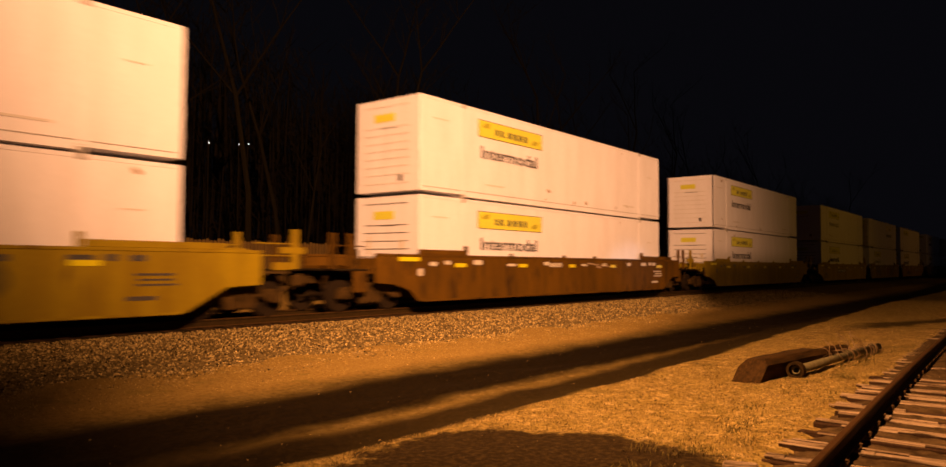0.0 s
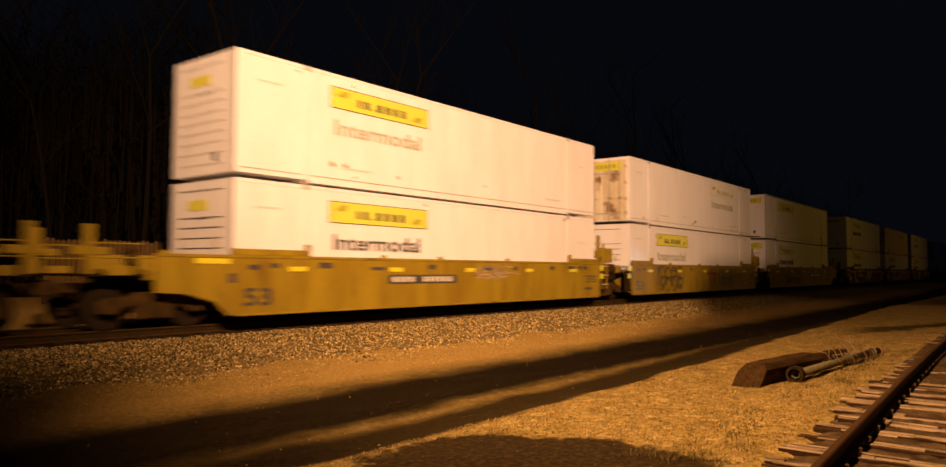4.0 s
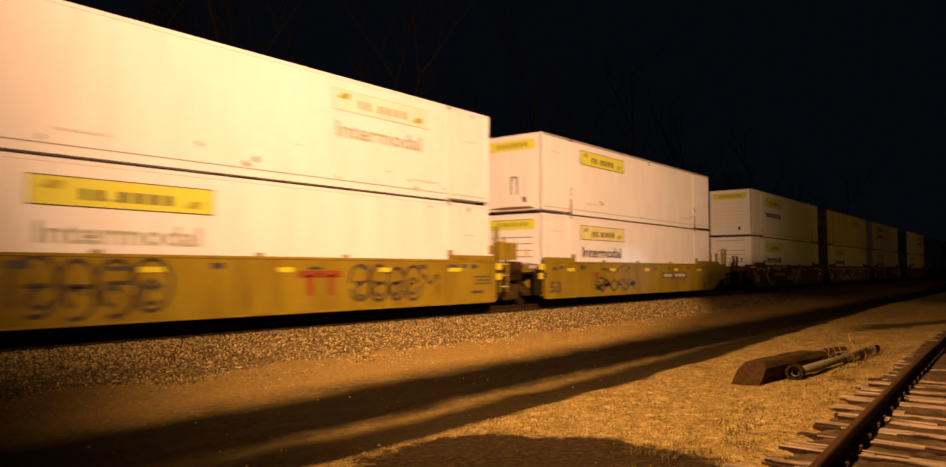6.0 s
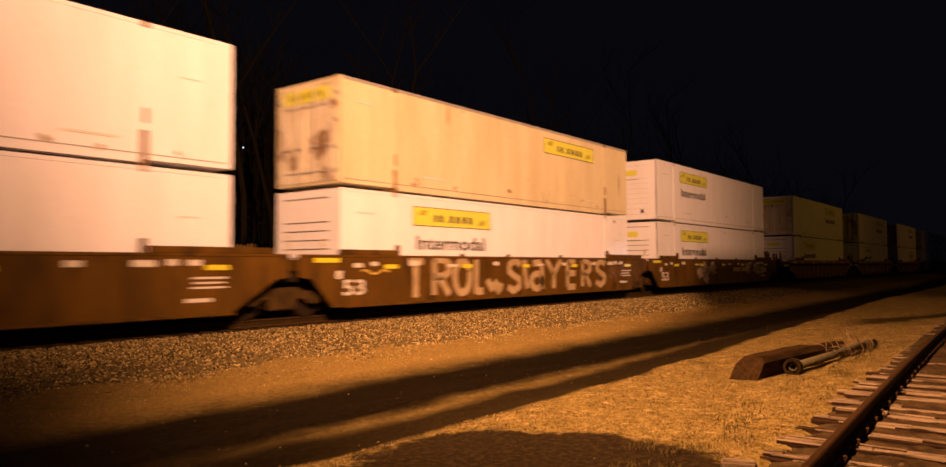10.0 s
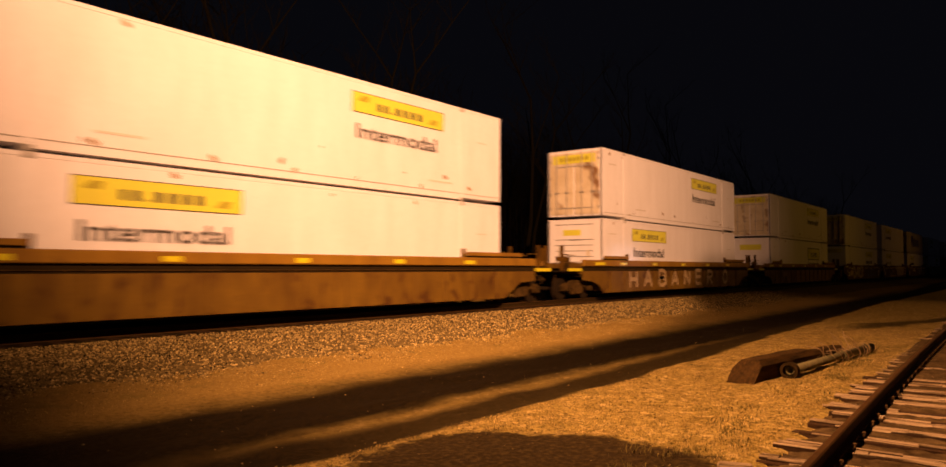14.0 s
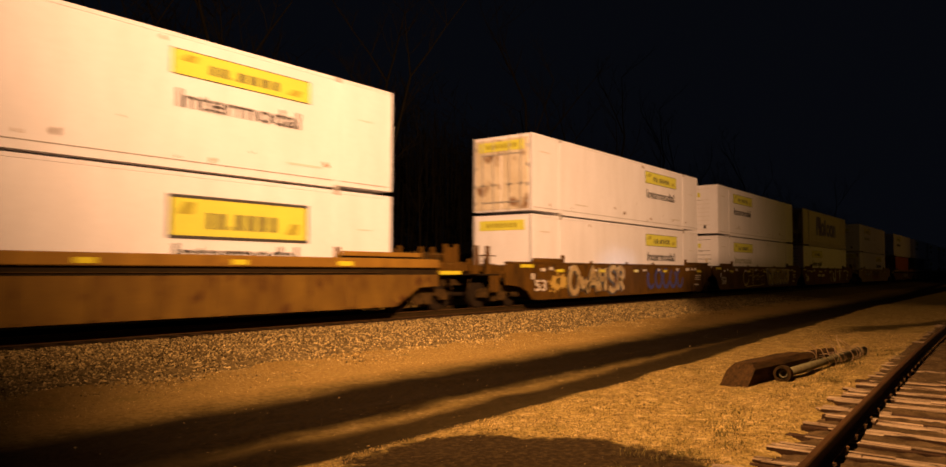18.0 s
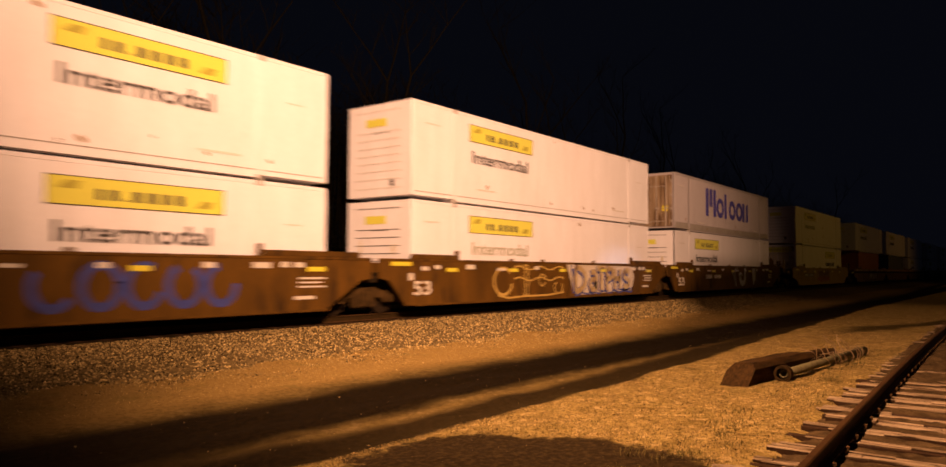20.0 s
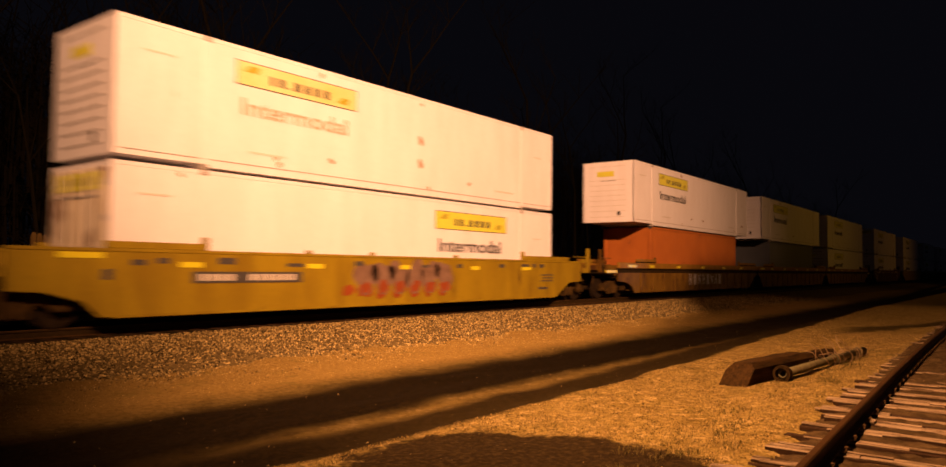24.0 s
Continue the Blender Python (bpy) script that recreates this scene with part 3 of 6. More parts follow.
def tie_mesh(seed):
    """An old split tie: grain strips of uneven height, each broken into lengths, with gaps and ragged ends."""
    r = random.Random(seed)
    bm = bmesh.new()
    w = 0.225 + r.uniform(-0.02, 0.02)
    cuts = sorted([-w / 2, w / 2] + [r.uniform(-w / 2 + 0.03, w / 2 - 0.03) for _ in range(r.choice((1, 2, 2, 3)))])
    dark = r.random() < 0.2
    tones = []
    for a, b in zip(cuts, cuts[1:]):
        if b - a < 0.016:
            continue
        y, end = -1.22 + r.uniform(-0.06, 0.05), 1.22 + r.uniform(-0.05, 0.06)
        while y < end - 0.05:
            e = min(end, y + r.uniform(0.30, 1.1))
            black = r.random() < (0.6 if dark else 0.12)
            top = r.uniform(-0.045, -0.012) if black else r.uniform(-0.022, 0.004)
            j, k = r.uniform(-0.006, 0.006), r.uniform(-0.006, 0.006)
            n = len(bm.faces)
            prism(bm, [(a + 0.003 + j, -0.17), (a + 0.003 + j, top - 0.012), (a + 0.012, top), (b - 0.010, top + r.uniform(-0.006, 0.004)), (b - 0.002 + k, top - 0.014), (b - 0.002 + k, -0.17)], y, e - r.uniform(0.002, 0.008))
            tones += [int(black)] * (len(bm.faces) - n)
            y = e
    me = mesh_of(bm, "tie", TIE)
    me.materials.append(TIE_DARK)
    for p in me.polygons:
        # the split flanks are painted dark as if unlit; the worn tops are bleached
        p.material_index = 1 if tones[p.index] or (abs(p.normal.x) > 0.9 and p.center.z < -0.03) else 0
    return me


siding = tagged(new("siding_track_bed"), "old siding track with weathered split wooden ties", "track", kind="structure")
TIES = [tie_mesh(s) for s in range(14)]


def siding_bed():
    """Dark dirt that has filled the spaces between the ties nearly to their tops."""
    rng = np.random.default_rng(44)
    xs, us = np.arange(-8, 40, 0.07), np.linspace(-1.17, 1.17, 37)
    co = []
    for u in us:
        edge = max(0.0, abs(u) - 0.95) / 0.22
        for x in xs:
            z = TIE_TOP - 0.034 + 0.012 * math.sin(3.1 * x + 2.3 * u) * math.sin(2.2 * u + x) + rng.uniform(-0.011, 0.011) - 0.035 * edge
            co.append((x, siding_y(x) + u, z))
    nx = len(xs)
    i = (np.arange(len(us) - 1)[:, None] * nx + np.arange(nx - 1)).ravel()
    me = bpy.data.meshes.new("siding_dirt")
    me.from_pydata(co, [], np.c_[i, i + 1, i + nx + 1, i + nx].tolist())
    me.materials.append(SOIL)
    return tagged(new("siding_dirt", me), "dark dirt and cinders between the old ties", "dirt", kind="structure")


siding_bed()
x = -12.0
while x < 46:
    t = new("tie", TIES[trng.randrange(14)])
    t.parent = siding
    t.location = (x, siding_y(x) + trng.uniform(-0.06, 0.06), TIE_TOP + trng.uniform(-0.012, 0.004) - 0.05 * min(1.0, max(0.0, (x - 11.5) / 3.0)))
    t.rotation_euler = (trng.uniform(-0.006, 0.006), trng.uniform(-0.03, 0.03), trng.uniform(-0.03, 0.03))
    x += 0.56 + trng.uniform(-0.07, 0.07)
plate = shared("tie_plate", B(-0.07, 0.07, -0.092, 0.092, 0.0, 0.013, bevel=0.003), PLATE)
spike = shared("spike", lambda: box(box(bmesh.new(), -0.009, 0.009, -0.009, 0.009, -0.02, 0.018), -0.012, 0.012, -0.018, 0.010, 0.016, 0.028, 0.003), PLATE)
for t in [c for c in siding.children if 3.5 < c.location.x < 22]:
    for side in (0.7525, -0.7525):
        y0 = siding_y(t.location.x) + side
        part("tie_plate", plate, RAIL, siding, at=(t.location.x, y0, TIE_TOP - 0.002))
        for dy in (-0.088, 0.088):
            part("spike", spike, RAIL, siding, at=(t.location.x + trng.uniform(-0.05, 0.05), y0 + dy, TIE_TOP + 0.012))

mainbed = tagged(new("main_track_bed"), "dark creosoted ties of the main line in ballast", "track", kind="structure")
mtie = shared("tie", B(-0.115, 0.115, -1.3, 1.3, -0.16, 0.0, bevel=0.012), TIE_DARK)
for i in range(130):
    part("tie", mtie, TIE_DARK, mainbed, at=(-5 + i * 0.5, LINE_Y, RAIL_Z - 0.173))


# ---- containers ----
L53, W2, H53 = 16.154, 1.295, 2.896


def sign_bars(s, w, h, material):
    """Unlettered marks of a trade sign: a row of plain bars."""
    x = w * 0.25
    for bw, low, high in ((0.045, 0.24, 0.62), (0.055, 0.24, 0.62), (0.022, 0.24, 0.34), (0.060, 0.24, 0.62), (0.060, 0.24, 0.62), (0.060, 0.24, 0.62), (0.055, 0.24, 0.62)):
        part("mark", shared("mark%.3f%.2f" % (bw, h), B(0, bw * w * 0.78, -0.004, 0.0, h * low, h * high), material), None, s, at=(x, -0.005, 0))
        x += (bw + 0.024) * w


def scrolls(s, w, h):
    for cx, cz in ((0.12, 0.68), (0.88, 0.32)):
        part("scroll_mark", shared("scroll%.2f" % h, lambda: prism(bmesh.new(), [(-0.07 * w, -0.12 * h), (-0.02 * w, 0.16 * h), (0.05 * w, 0.16 * h), (0.03 * w, -0.12 * h)], -0.003, 0.0), SIGN_MARK), None, s, at=(w * cx, -0.005, h * cz))


def frame_mesh(w, h, t, y=-0.006):
    def build():
        bm = bmesh.new()
        for a in ((0, w, 0, t), (0, w, h - t, h), (0, t, t, h - t), (w - t, w, t, h - t)):
            box(bm, a[0], a[1], y, 0.002, a[2], a[3])
        return bm
    return build


def trade_sign(c, x, z, style, y=-W2):
    """Yellow sign on the long side; style: full, plain (no word), faded, framed."""
    w, h = 3.65, (0.92 if style == "framed" else 0.55)
    faded = style == "faded"
    s = part("sign", shared("sign" + str(h), B(0, w, -0.004, 0.0, 0, h), SIGN_FADED if faded else SIGN_PALE if style.startswith("bleached") else SIGN), None, c, "faded cream sign" if faded else "yellow sign with dark marks", at=(x, y - 0.004, z))
    part("sign_border", shared("border" + style, frame_mesh(w, h, 0.07 if style == "framed" else 0.02), FAINT if faded else INK), None, s)
    sign_bars(s, w, h, INK_FADED if faded else INK)
    scrolls(s, w, h)
    if style != "plain":
        ink = INK_FADED if faded or style in ("pale", "bleached_all") else INK
        part("lettering", text_mesh("word_intermodal", "Intermodal", 3.2, 0.40, ink, 0.018), None, c, at=(x + 0.15, y - 0.004, z - (0.68 if style != "framed" else 0.50)))


def end_gear(c, door, sign, dirty, ribbed_nose=False):
    """The end wall that faces the way the train goes (x = 0)."""
    if door:
        if ribbed_nose == "grey":
            for i in range(11):
                part("door_rib", shared("door_rib", B(-0.075, -0.03, -0.03, 0.03, 0.22, 2.72, bevel=0.008), GREYSTAIN), None, c, at=(0, -1.05 + 0.21 * i, 0))
        for side in (-1, 1):
            leaf = part("door", shared("leaf", B(-0.03, 0.01, -0.57, 0.57, 0.18, 2.76, bevel=0.012), GREYSTAIN if ribbed_nose == "grey" else DOORSTAIN if dirty else WHITE), None, c, "cargo door", at=(0, side * 0.6, 0))
            for dy in (-0.27, 0.22):
                part("lock_rod", shared("lock_rod", lambda: rod(bmesh.new(), (-0.06, 0, 0.1), (-0.06, 0, 2.8), 0.02), EDGE), None, leaf, at=(0, dy, 0))
                part("lever", shared("lever", lambda: box(rod(bmesh.new(), (-0.075, -0.16, 1.1), (-0.075, 0.1, 1.1), 0.015), -0.085, -0.045, -0.03, 0.03, 1.05, 1.16), EDGE), None, leaf, at=(0, dy, 0))
            for z in (0.45, 1.05, 1.75, 2.45):
                part("hinge", shared("hinge", B(-0.045, 0.0, -0.05, 0.05, -0.06, 0.06, bevel=0.008), EDGE), None, leaf, at=(0, side * 0.54, z))
        for z in (0.45, 2.2):
            part("seal_bar", shared("seal_bar", B(-0.04, 0.0, -0.9, 0.9, -0.02, 0.02), EDGE), None, c, at=(-0.01, 0, z))
    else:
        for z in () if ribbed_nose == "plain" or sign in ("mid", "broad") else (0.36, 0.62, 0.86, 1.10, 1.33, 1.56, 1.80, 2.03, 2.66):
            part("nose_rib", shared("nose_rib", B(-0.016, 0.0, -0.86, 0.92, -0.011, 0.011), SHADE if dirty else EDGE if ribbed_nose == "ribbed" else FAINT), None, c, at=(0.002, 0, z))
        part("socket_box", shared("socket_box", B(-0.03, 0.0, -0.07, 0.07, -0.09, 0.09, bevel=0.01), SHADE), None, c, at=(0.002, -0.55, 0.50))
        if ribbed_nose == "plain":
            part("latch_frame", shared("latch_frame", lambda: [box(m, -0.03, 0.0, *r) for m in (bmesh.new(),) for r in ((-0.14, -0.11, 0.7, 1.35), (0.11, 0.14, 0.7, 1.35), (-0.11, 0.11, 1.31, 1.35))][0], SHADE), None, c, at=(0.002, -0.1, 0))
        if ribbed_nose == "plain":
            part("rust_band", shared("nose_rust", lambda: blob(bmesh.new(), 0, 0, 1.10, 0.05, 0, random.Random(77), 40, 0.12), RUST), None, c, "brown rust along the foot of the nose", at=(-0.003, 0, 0.20)).rotation_euler = (0, 0, math.pi / 2)
        if dirty:
            for y, h in ((0.72, 0.5), (-0.64, 0.4)):
                part("rust_streak", shared("nose_streak%.1f" % h, lambda: blob(bmesh.new(), 0, 0, 0.05, h / 2, 0, random.Random(int(h * 10)), 18, 0.2), DOORSTAIN), None, c, at=(-0.018, y, 1.45)).rotation_euler = (0, 0, math.pi / 2)
    if sign in ("wide", "broad"):
        s = part("end_sign", shared("end_sign_wide", B(-0.006, 0.0, -1.0, 1.0, 0, 0.36), SIGN), None, c, "yellow end sign", at=(-0.04 if door else -0.004, 0, 2.32))
        for k in range(7):
            part("mark", shared("end_mark", B(-0.003, 0.0, -0.07, 0.07, 0.10, 0.26), SIGN_MARK), None, s, at=(-0.006, 0.6 - 0.2 * k, 0))
    elif sign == "mid":
        part("end_sign", shared("end_sign_mid", B(-0.006, 0.0, -0.70, 0.70, 0, 0.36), SIGN), None, c, "yellow end sign", at=(-0.004, 0.0, 2.08))
    elif sign:
        part("end_sign", shared("end_sign_small", B(-0.006, 0.0, -0.42, 0.42, 0, 0.24), SIGN), None, c, "small yellow end sign", at=(-0.004, 0.12, 2.2))
        part("stencil", shared("end_stencil", B(-0.004, 0.0, -0.34, 0.34, -0.02, 0.02), INK), None, c, at=(-0.003, -0.05, 2.02))


def container53(label, paint, sign=None, style="full", door=False, endsign="small", dirty=False, rusty=False, grey_top=False, wordmark=False, nose=""):
    c = tagged(new("container"), label, "container", "stacked containers on the train")
    corr = paint is GREY

    def hull():
        bm = bmesh.new()
        prism(bm, [(0, 0.12), (0, 2.875), (L53, 2.875), (L53, 0.12), (14.25, 0.12), (14.25, 0.04), (1.90, 0.04), (1.90, 0.12)], -W2 + (0.045 if corr else 0.006), W2 - (0.045 if corr else 0.006))
        return bm
    part("body", shared("hull_corr" if corr else "hull", hull, paint), None, c)
    for s in (-1, 1):
        if corr:
            def ribs():
                bm = bmesh.new()
                x = 0.14
                pts = [(x, 0)]
                while x < L53 - 0.3:
                    pts += [(x + 0.05, 0.03), (x + 0.13, 0.03), (x + 0.18, 0), (x + 0.26, 0)]
                    x += 0.26
                lo = [bm.verts.new((a, -b, 0.42)) for a, b in pts]
                hi = [bm.verts.new((a, -b, 2.80)) for a, b in pts]
                for i in range(len(pts) - 1):
                    bm.faces.new((lo[i], lo[i + 1], hi[i + 1], hi[i]))
                return bm
            p = part("corrugated_panel", shared("corr_panel", ribs, paint), None, c, at=(0, s * (W2 - 0.045), 0))
            if s > 0:
                p.rotation_euler = (0, 0, math.pi)
                p.location.x = L53
            part("bottom_rail", shared("deep_rail", B(0.1, L53 - 0.1, -0.02, 0.02, 0.12, 0.40), EDGE), None, c, at=(0, s * (W2 - 0.03), 0))
        else:
            part("bottom_rail", shared("seam", B(0.12, L53 - 0.12, -0.006, 0.006, 0.225, 0.245), EDGE), None, c, at=(0, s * (W2 - 0.002), 0))
            part("lower_rail", shared("lower_rail", B(1.95, 14.2, -0.006, 0.006, 0.03, 0.055), SHADE), None, c, at=(0, s * (W2 - 0.002), 0))
        part("top_rail", shared("top_rail", B(0.06, L53 - 0.06, -0.012, 0.012, 2.80, 2.885, bevel=0.005), EDGE if grey_top else paint), None, c, at=(0, s * (W2 - 0.008), 0))
        for x in (0.05, L53 - 0.05):
            part("corner_post", shared("corner_post", B(-0.05, 0.05, -0.05, 0.05, 0.12, 2.885, bevel=0.014), paint), None, c, at=(x, s * (W2 - 0.048), 0))
        for x in (1.98, 14.17):
            part("lift_post", shared("lift_post", B(-0.09, 0.09, -0.012, 0.012, 0.16, 2.76), paint), None, c, at=(x, s * (W2 - 0.006), 0))
            for z in (0.0, 2.772):
                part("corner_casting", shared("casting", lambda: box(box(bmesh.new(), -0.089, 0.089, -0.08, 0.08, 0.0, 0.124, 0.012), -0.05, 0.05, -0.084, -0.07, 0.03, 0.10), EDGE if not rusty else RUST), None, c, at=(x, s * (W2 - 0.072), z))
    if rusty:
        for x, z0, z1, w in ((1.97, 0.10, 0.62, 0.055), (1.99, 0.75, 1.05, 0.03), (14.17, 0.10, 0.70, 0.075), (14.19, 0.85, 1.15, 0.04)):
            part("rust_streak", shared("rust%.2f" % z1, B(-w, w, -0.003, 0.0, z0, z1), RUST), None, c, at=(x, -W2 - 0.0075, 0))
    if nose == "ribbed":
        for z in (0.95, 1.62):
            part("rust_spot", shared("rust_patch", lambda: blob(bmesh.new(), 0, 0, 0.09, 0.14, 0, random.Random(9), 14, 0.2), GRIMY), None, c, at=(8.9, -W2 - 0.003, z))
    if sign:
        trade_sign(c, 2.7 if sign == "L" else 9.6, 2.02 if style != "framed" else 1.50, style)
    if wordmark:
        blue_marks(c, 4.42, -W2 + 0.006, 0.98)
        part("yellow_placard", shared("placard", B(-0.004, 0.0, -0.16, 0.16, 0.0, 0.28), REFLECT), None, c, at=(-0.035, -0.8, 0.95))
    for x, z, w, h in ((3.1, 0.50, 1.0, 0.05), (12.6, 0.48, 1.05, 0.05), (0.55, 2.25, 0.7, 0.04), (14.9, 1.9, 0.5, 0.03)):
        part("stencil", shared("stencil%.2f" % w, B(0, w, -0.003, 0, 0, h), FAINT), None, c, at=(x, -W2 - 0.002, z))
    grime = random.Random(len(bpy.data.objects))
    for i in range(7):
        k, x, z = grime.randrange(4), grime.uniform(0.6, 15.4), grime.choice((0.30, 0.34, 0.46, 0.62, 2.70))
        part("grime_spot", shared("grime_spot%d" % k, lambda: blob(bmesh.new(), 0, 0, 0.03 + 0.018 * k, 0.045 + 0.008 * k, 0, random.Random(60 + k), 14, 0.25), GRIMY), None, c, at=(x, -W2 - 0.003, z + grime.uniform(-0.05, 0.05)))
    if dirty:
        for i, (x, z, q) in enumerate(((2.9, 0.33, 0.05), (7.4, 0.46, 0.09), (9.8, 0.30, 0.04), (11.6, 0.62, 0.035), (8.6, 0.95, 0.03))):
            part("rust_spot", shared("rust_spot%d" % i, lambda: blob(bmesh.new(), 0, 0, q * 0.6, q, 0, random.Random(i), 12, 0.25), RUST), None, c, at=(x, -W2 - 0.003, z))
    end_gear(c, door or corr, endsign if not corr else None, dirty or corr, nose)
    return c


def block_mark(w, h):
    return lambda: prism(bmesh.new(), [(0, 0), (0, h), (w, h), (w, 0)], -0.012, 0.0)


def ring_mark(rx, rz, t, n=28):
    """A plain flat ring, welded into one piece."""
    def build():
        bm = bmesh.new()
        rows = []
        for i in range(n):
            a = 2 * math.pi * i / n
            c, d = math.cos(a), math.sin(a)
            rows.append([bm.verts.new((k * c, y, m * d)) for k, m, y in ((rx, rz, 0.0), (rx, rz, -0.012), (rx - t, rz - t, -0.012), (rx - t, rz - t, 0.0))])
        for i in range(n):
            p, q = rows[i], rows[(i + 1) % n]
            for u in range(4):
                bm.faces.new((p[u], p[(u + 1) % 4], q[(u + 1) % 4], q[u]))
        return bm
    return build


def blue_marks(c, x0, y, z):
    """Plain blue shapes in place of a trade word."""
    for x, w, low, h in ((0.0, 0.38, 0.0, 1.50), (0.60, 0.36, 0.55, 0.95), (1.18, 0.38, 0.0, 1.50), (3.00, 0.34, 0.0, 1.40), (6.28, 0.34, 0.0, 1.10), (6.98, 0.34, 0.0, 1.10)):
        part("blue_mark", shared("blue_block%.2f%.2f" % (w, h), block_mark(w, h), BLUE), None, c, "plain blue block", at=(x0 + x, y, z + low))
    for x, w in ((2.27, 0.60), (4.34, 0.58), (5.62, 0.58)):
        part("blue_mark", shared("blue_ring%.2f" % w, ring_mark(w, 0.56, 0.27), BLUE), None, c, "plain blue ring", at=(x0 + x, y, z + 0.55))


def container40(label, paint):
    c = tagged(new("container"), label, "container", "stacked containers on the train")
    l40 = 12.192

    def hull():
        return box(bmesh.new(), 0.05, l40 - 0.05, -1.19, 1.19, 0.06, 2.87, 0.01)
    part("body", shared("hull40", hull, paint), None, c)

    def ribs():
        bm = bmesh.new()
        pts, x = [(0.12, 0)], 0.12
        while x < l40 - 0.35:
            pts += [(x + 0.07, 0.03), (x + 0.14, 0.03), (x + 0.21, 0), (x + 0.28, 0)]
            x += 0.28
        lo = [bm.verts.new((a, -b, 0.16)) for a, b in pts]
        hi = [bm.verts.new((a, -b, 2.78)) for a, b in pts]
        for i in range(len(pts) - 1):
            bm.faces.new((lo[i], lo[i + 1], hi[i + 1], hi[i]))
        return bm
    part("corrugated_panel", shared("corr40", ribs, paint), None, c, at=(0, -1.188, 0))
    p = part("corrugated_panel", shared("corr40", ribs, paint), None, c, at=(l40, 1.188, 0))
    p.rotation_euler = (0, 0, math.pi)
    for s in (-1, 1):
        for z in (0.07, 2.835):
            part("side_rail", shared("rail40", B(0.1, l40 - 0.1, -0.03, 0.03, -0.06, 0.06, bevel=0.01), paint), None, c, at=(0, s * 1.195, z))
        for x in (0.08, l40 - 0.08):
            part("corner_post", shared("post40", B(-0.08, 0.08, -0.08, 0.08, 0.1, 2.8, bevel=0.01), paint), None, c, at=(x, s * 1.14, 0))
            for z in (0.0, 2.776):
                part("corner_casting", shared("cast40", B(-0.089, 0.089, -0.081, 0.081, 0.0, 0.12, bevel=0.01), SHADE), None, c, at=(x + (0.009 if x < 1 else -0.009), s * 1.139, z))
    return c


# ---- well cars ----
def ladder(bm, x, y, z0, z1, n):
    for dx in (0, 0.42):
        box(bm, x + dx, x + dx + 0.06, y - 0.03, y + 0.03, z0, z1)
    for i in range(n):
        z = z0 + 0.15 + (min(z1, 1.7) - z0 - 0.3) * i / max(1, n - 1)
        rod(bm, (x + 0.03, y, z), (x + 0.45, y, z), 0.013, n=6)
    return bm


def side_frame():
    """Cast truck side frame with its arch, spring opening and journal ends, axle line at z = 0."""
    bm = bmesh.new()
    prism(bm, [(-1.12, -0.10), (-1.12, 0.12), (-0.95, 0.20), (-0.62, 0.20), (-0.40, 0.30), (0.40, 0.30), (0.62, 0.20), (0.95, 0.20), (1.12, 0.12), (1.12, -0.10), (0.76, -0.12), (0.62, 0.02), (0.42, 0.06), (0.36, -0.24), (-0.36, -0.24), (-0.42, 0.06), (-0.62, 0.02), (-0.76, -0.12)], -0.07, 0.07)
    bmesh.ops.bevel(bm, geom=bm.edges[:], offset=0.012, segments=1, affect="EDGES")
    for x in (-0.89, 0.89):
        rod(bm, (x, -0.16, 0), (x, 0.0, 0), 0.12, 0.13, 12)
    for x in (-0.16, 0, 0.16):
        rod(bm, (x, -0.085, -0.2), (x, -0.085, 0.2), 0.06, n=8)
    return bm


def wheel_mesh():
    bm = bmesh.new()
    rod(bm, (0, -0.07, 0), (0, 0.065, 0), 0.42, 0.42, 28)
    rod(bm, (0, 0.055, 0), (0, 0.09, 0), 0.45, 0.44, 28)
    rod(bm, (0, -0.10, 0), (0, -0.06, 0), 0.15, 0.2, 16)
    for i in range(6):
        a = i * math.pi / 3
        box(bm, 0.25 * math.cos(a) - 0.03, 0.25 * math.cos(a) + 0.03, -0.078, -0.06, 0.25 * math.sin(a) - 0.03, 0.25 * math.sin(a) + 0.03)
    return bm


WHEELSETS = []      # (wheelset, car index, x on its car)


def truck(car, index, x):
    b = part("truck", shared("bolster", lambda: box(box(bmesh.new(), -0.2, 0.2, -0.95, 0.95, -0.12, 0.14, 0.02), -0.3, 0.3, -0.3, 0.3, 0.14, 0.26, 0.02), TRUCK), None, car, "dusty cast-steel truck", at=(x, 0, 0.44))
    for s in (-1, 1):
        f = part("side_frame", shared("side_frame", side_frame, TRUCK), None, b, at=(0, s * 1.0, 0))
        if s > 0:
            f.rotation_euler = (0, 0, math.pi)
        for dx in (-0.56, 0.56):
            part("brake_shoe", shared("brake_shoe", B(-0.03, 0.03, -0.05, 0.05, -0.2, 0.16, bevel=0.01), UNDER), None, b, at=(dx * 0.72, s * 0.7525, 0))
    for dx in (-0.89, 0.89):
        ws = part("wheelset", shared("axle", lambda: rod(bmesh.new(), (0, -0.95, 0), (0, 0.95, 0), 0.075, n=12), WHEEL), None, car, at=(x + dx, 0, 0.42))
        for s in (-1, 1):
            w = part("wheel", shared("wheel", wheel_mesh, WHEEL), None, ws, at=(0, s * 0.7525, 0))
            if s > 0:
                w.rotation_euler = (0, 0, math.pi)
        WHEELSETS.append((ws, index, (x + dx, 0, 0.42)))


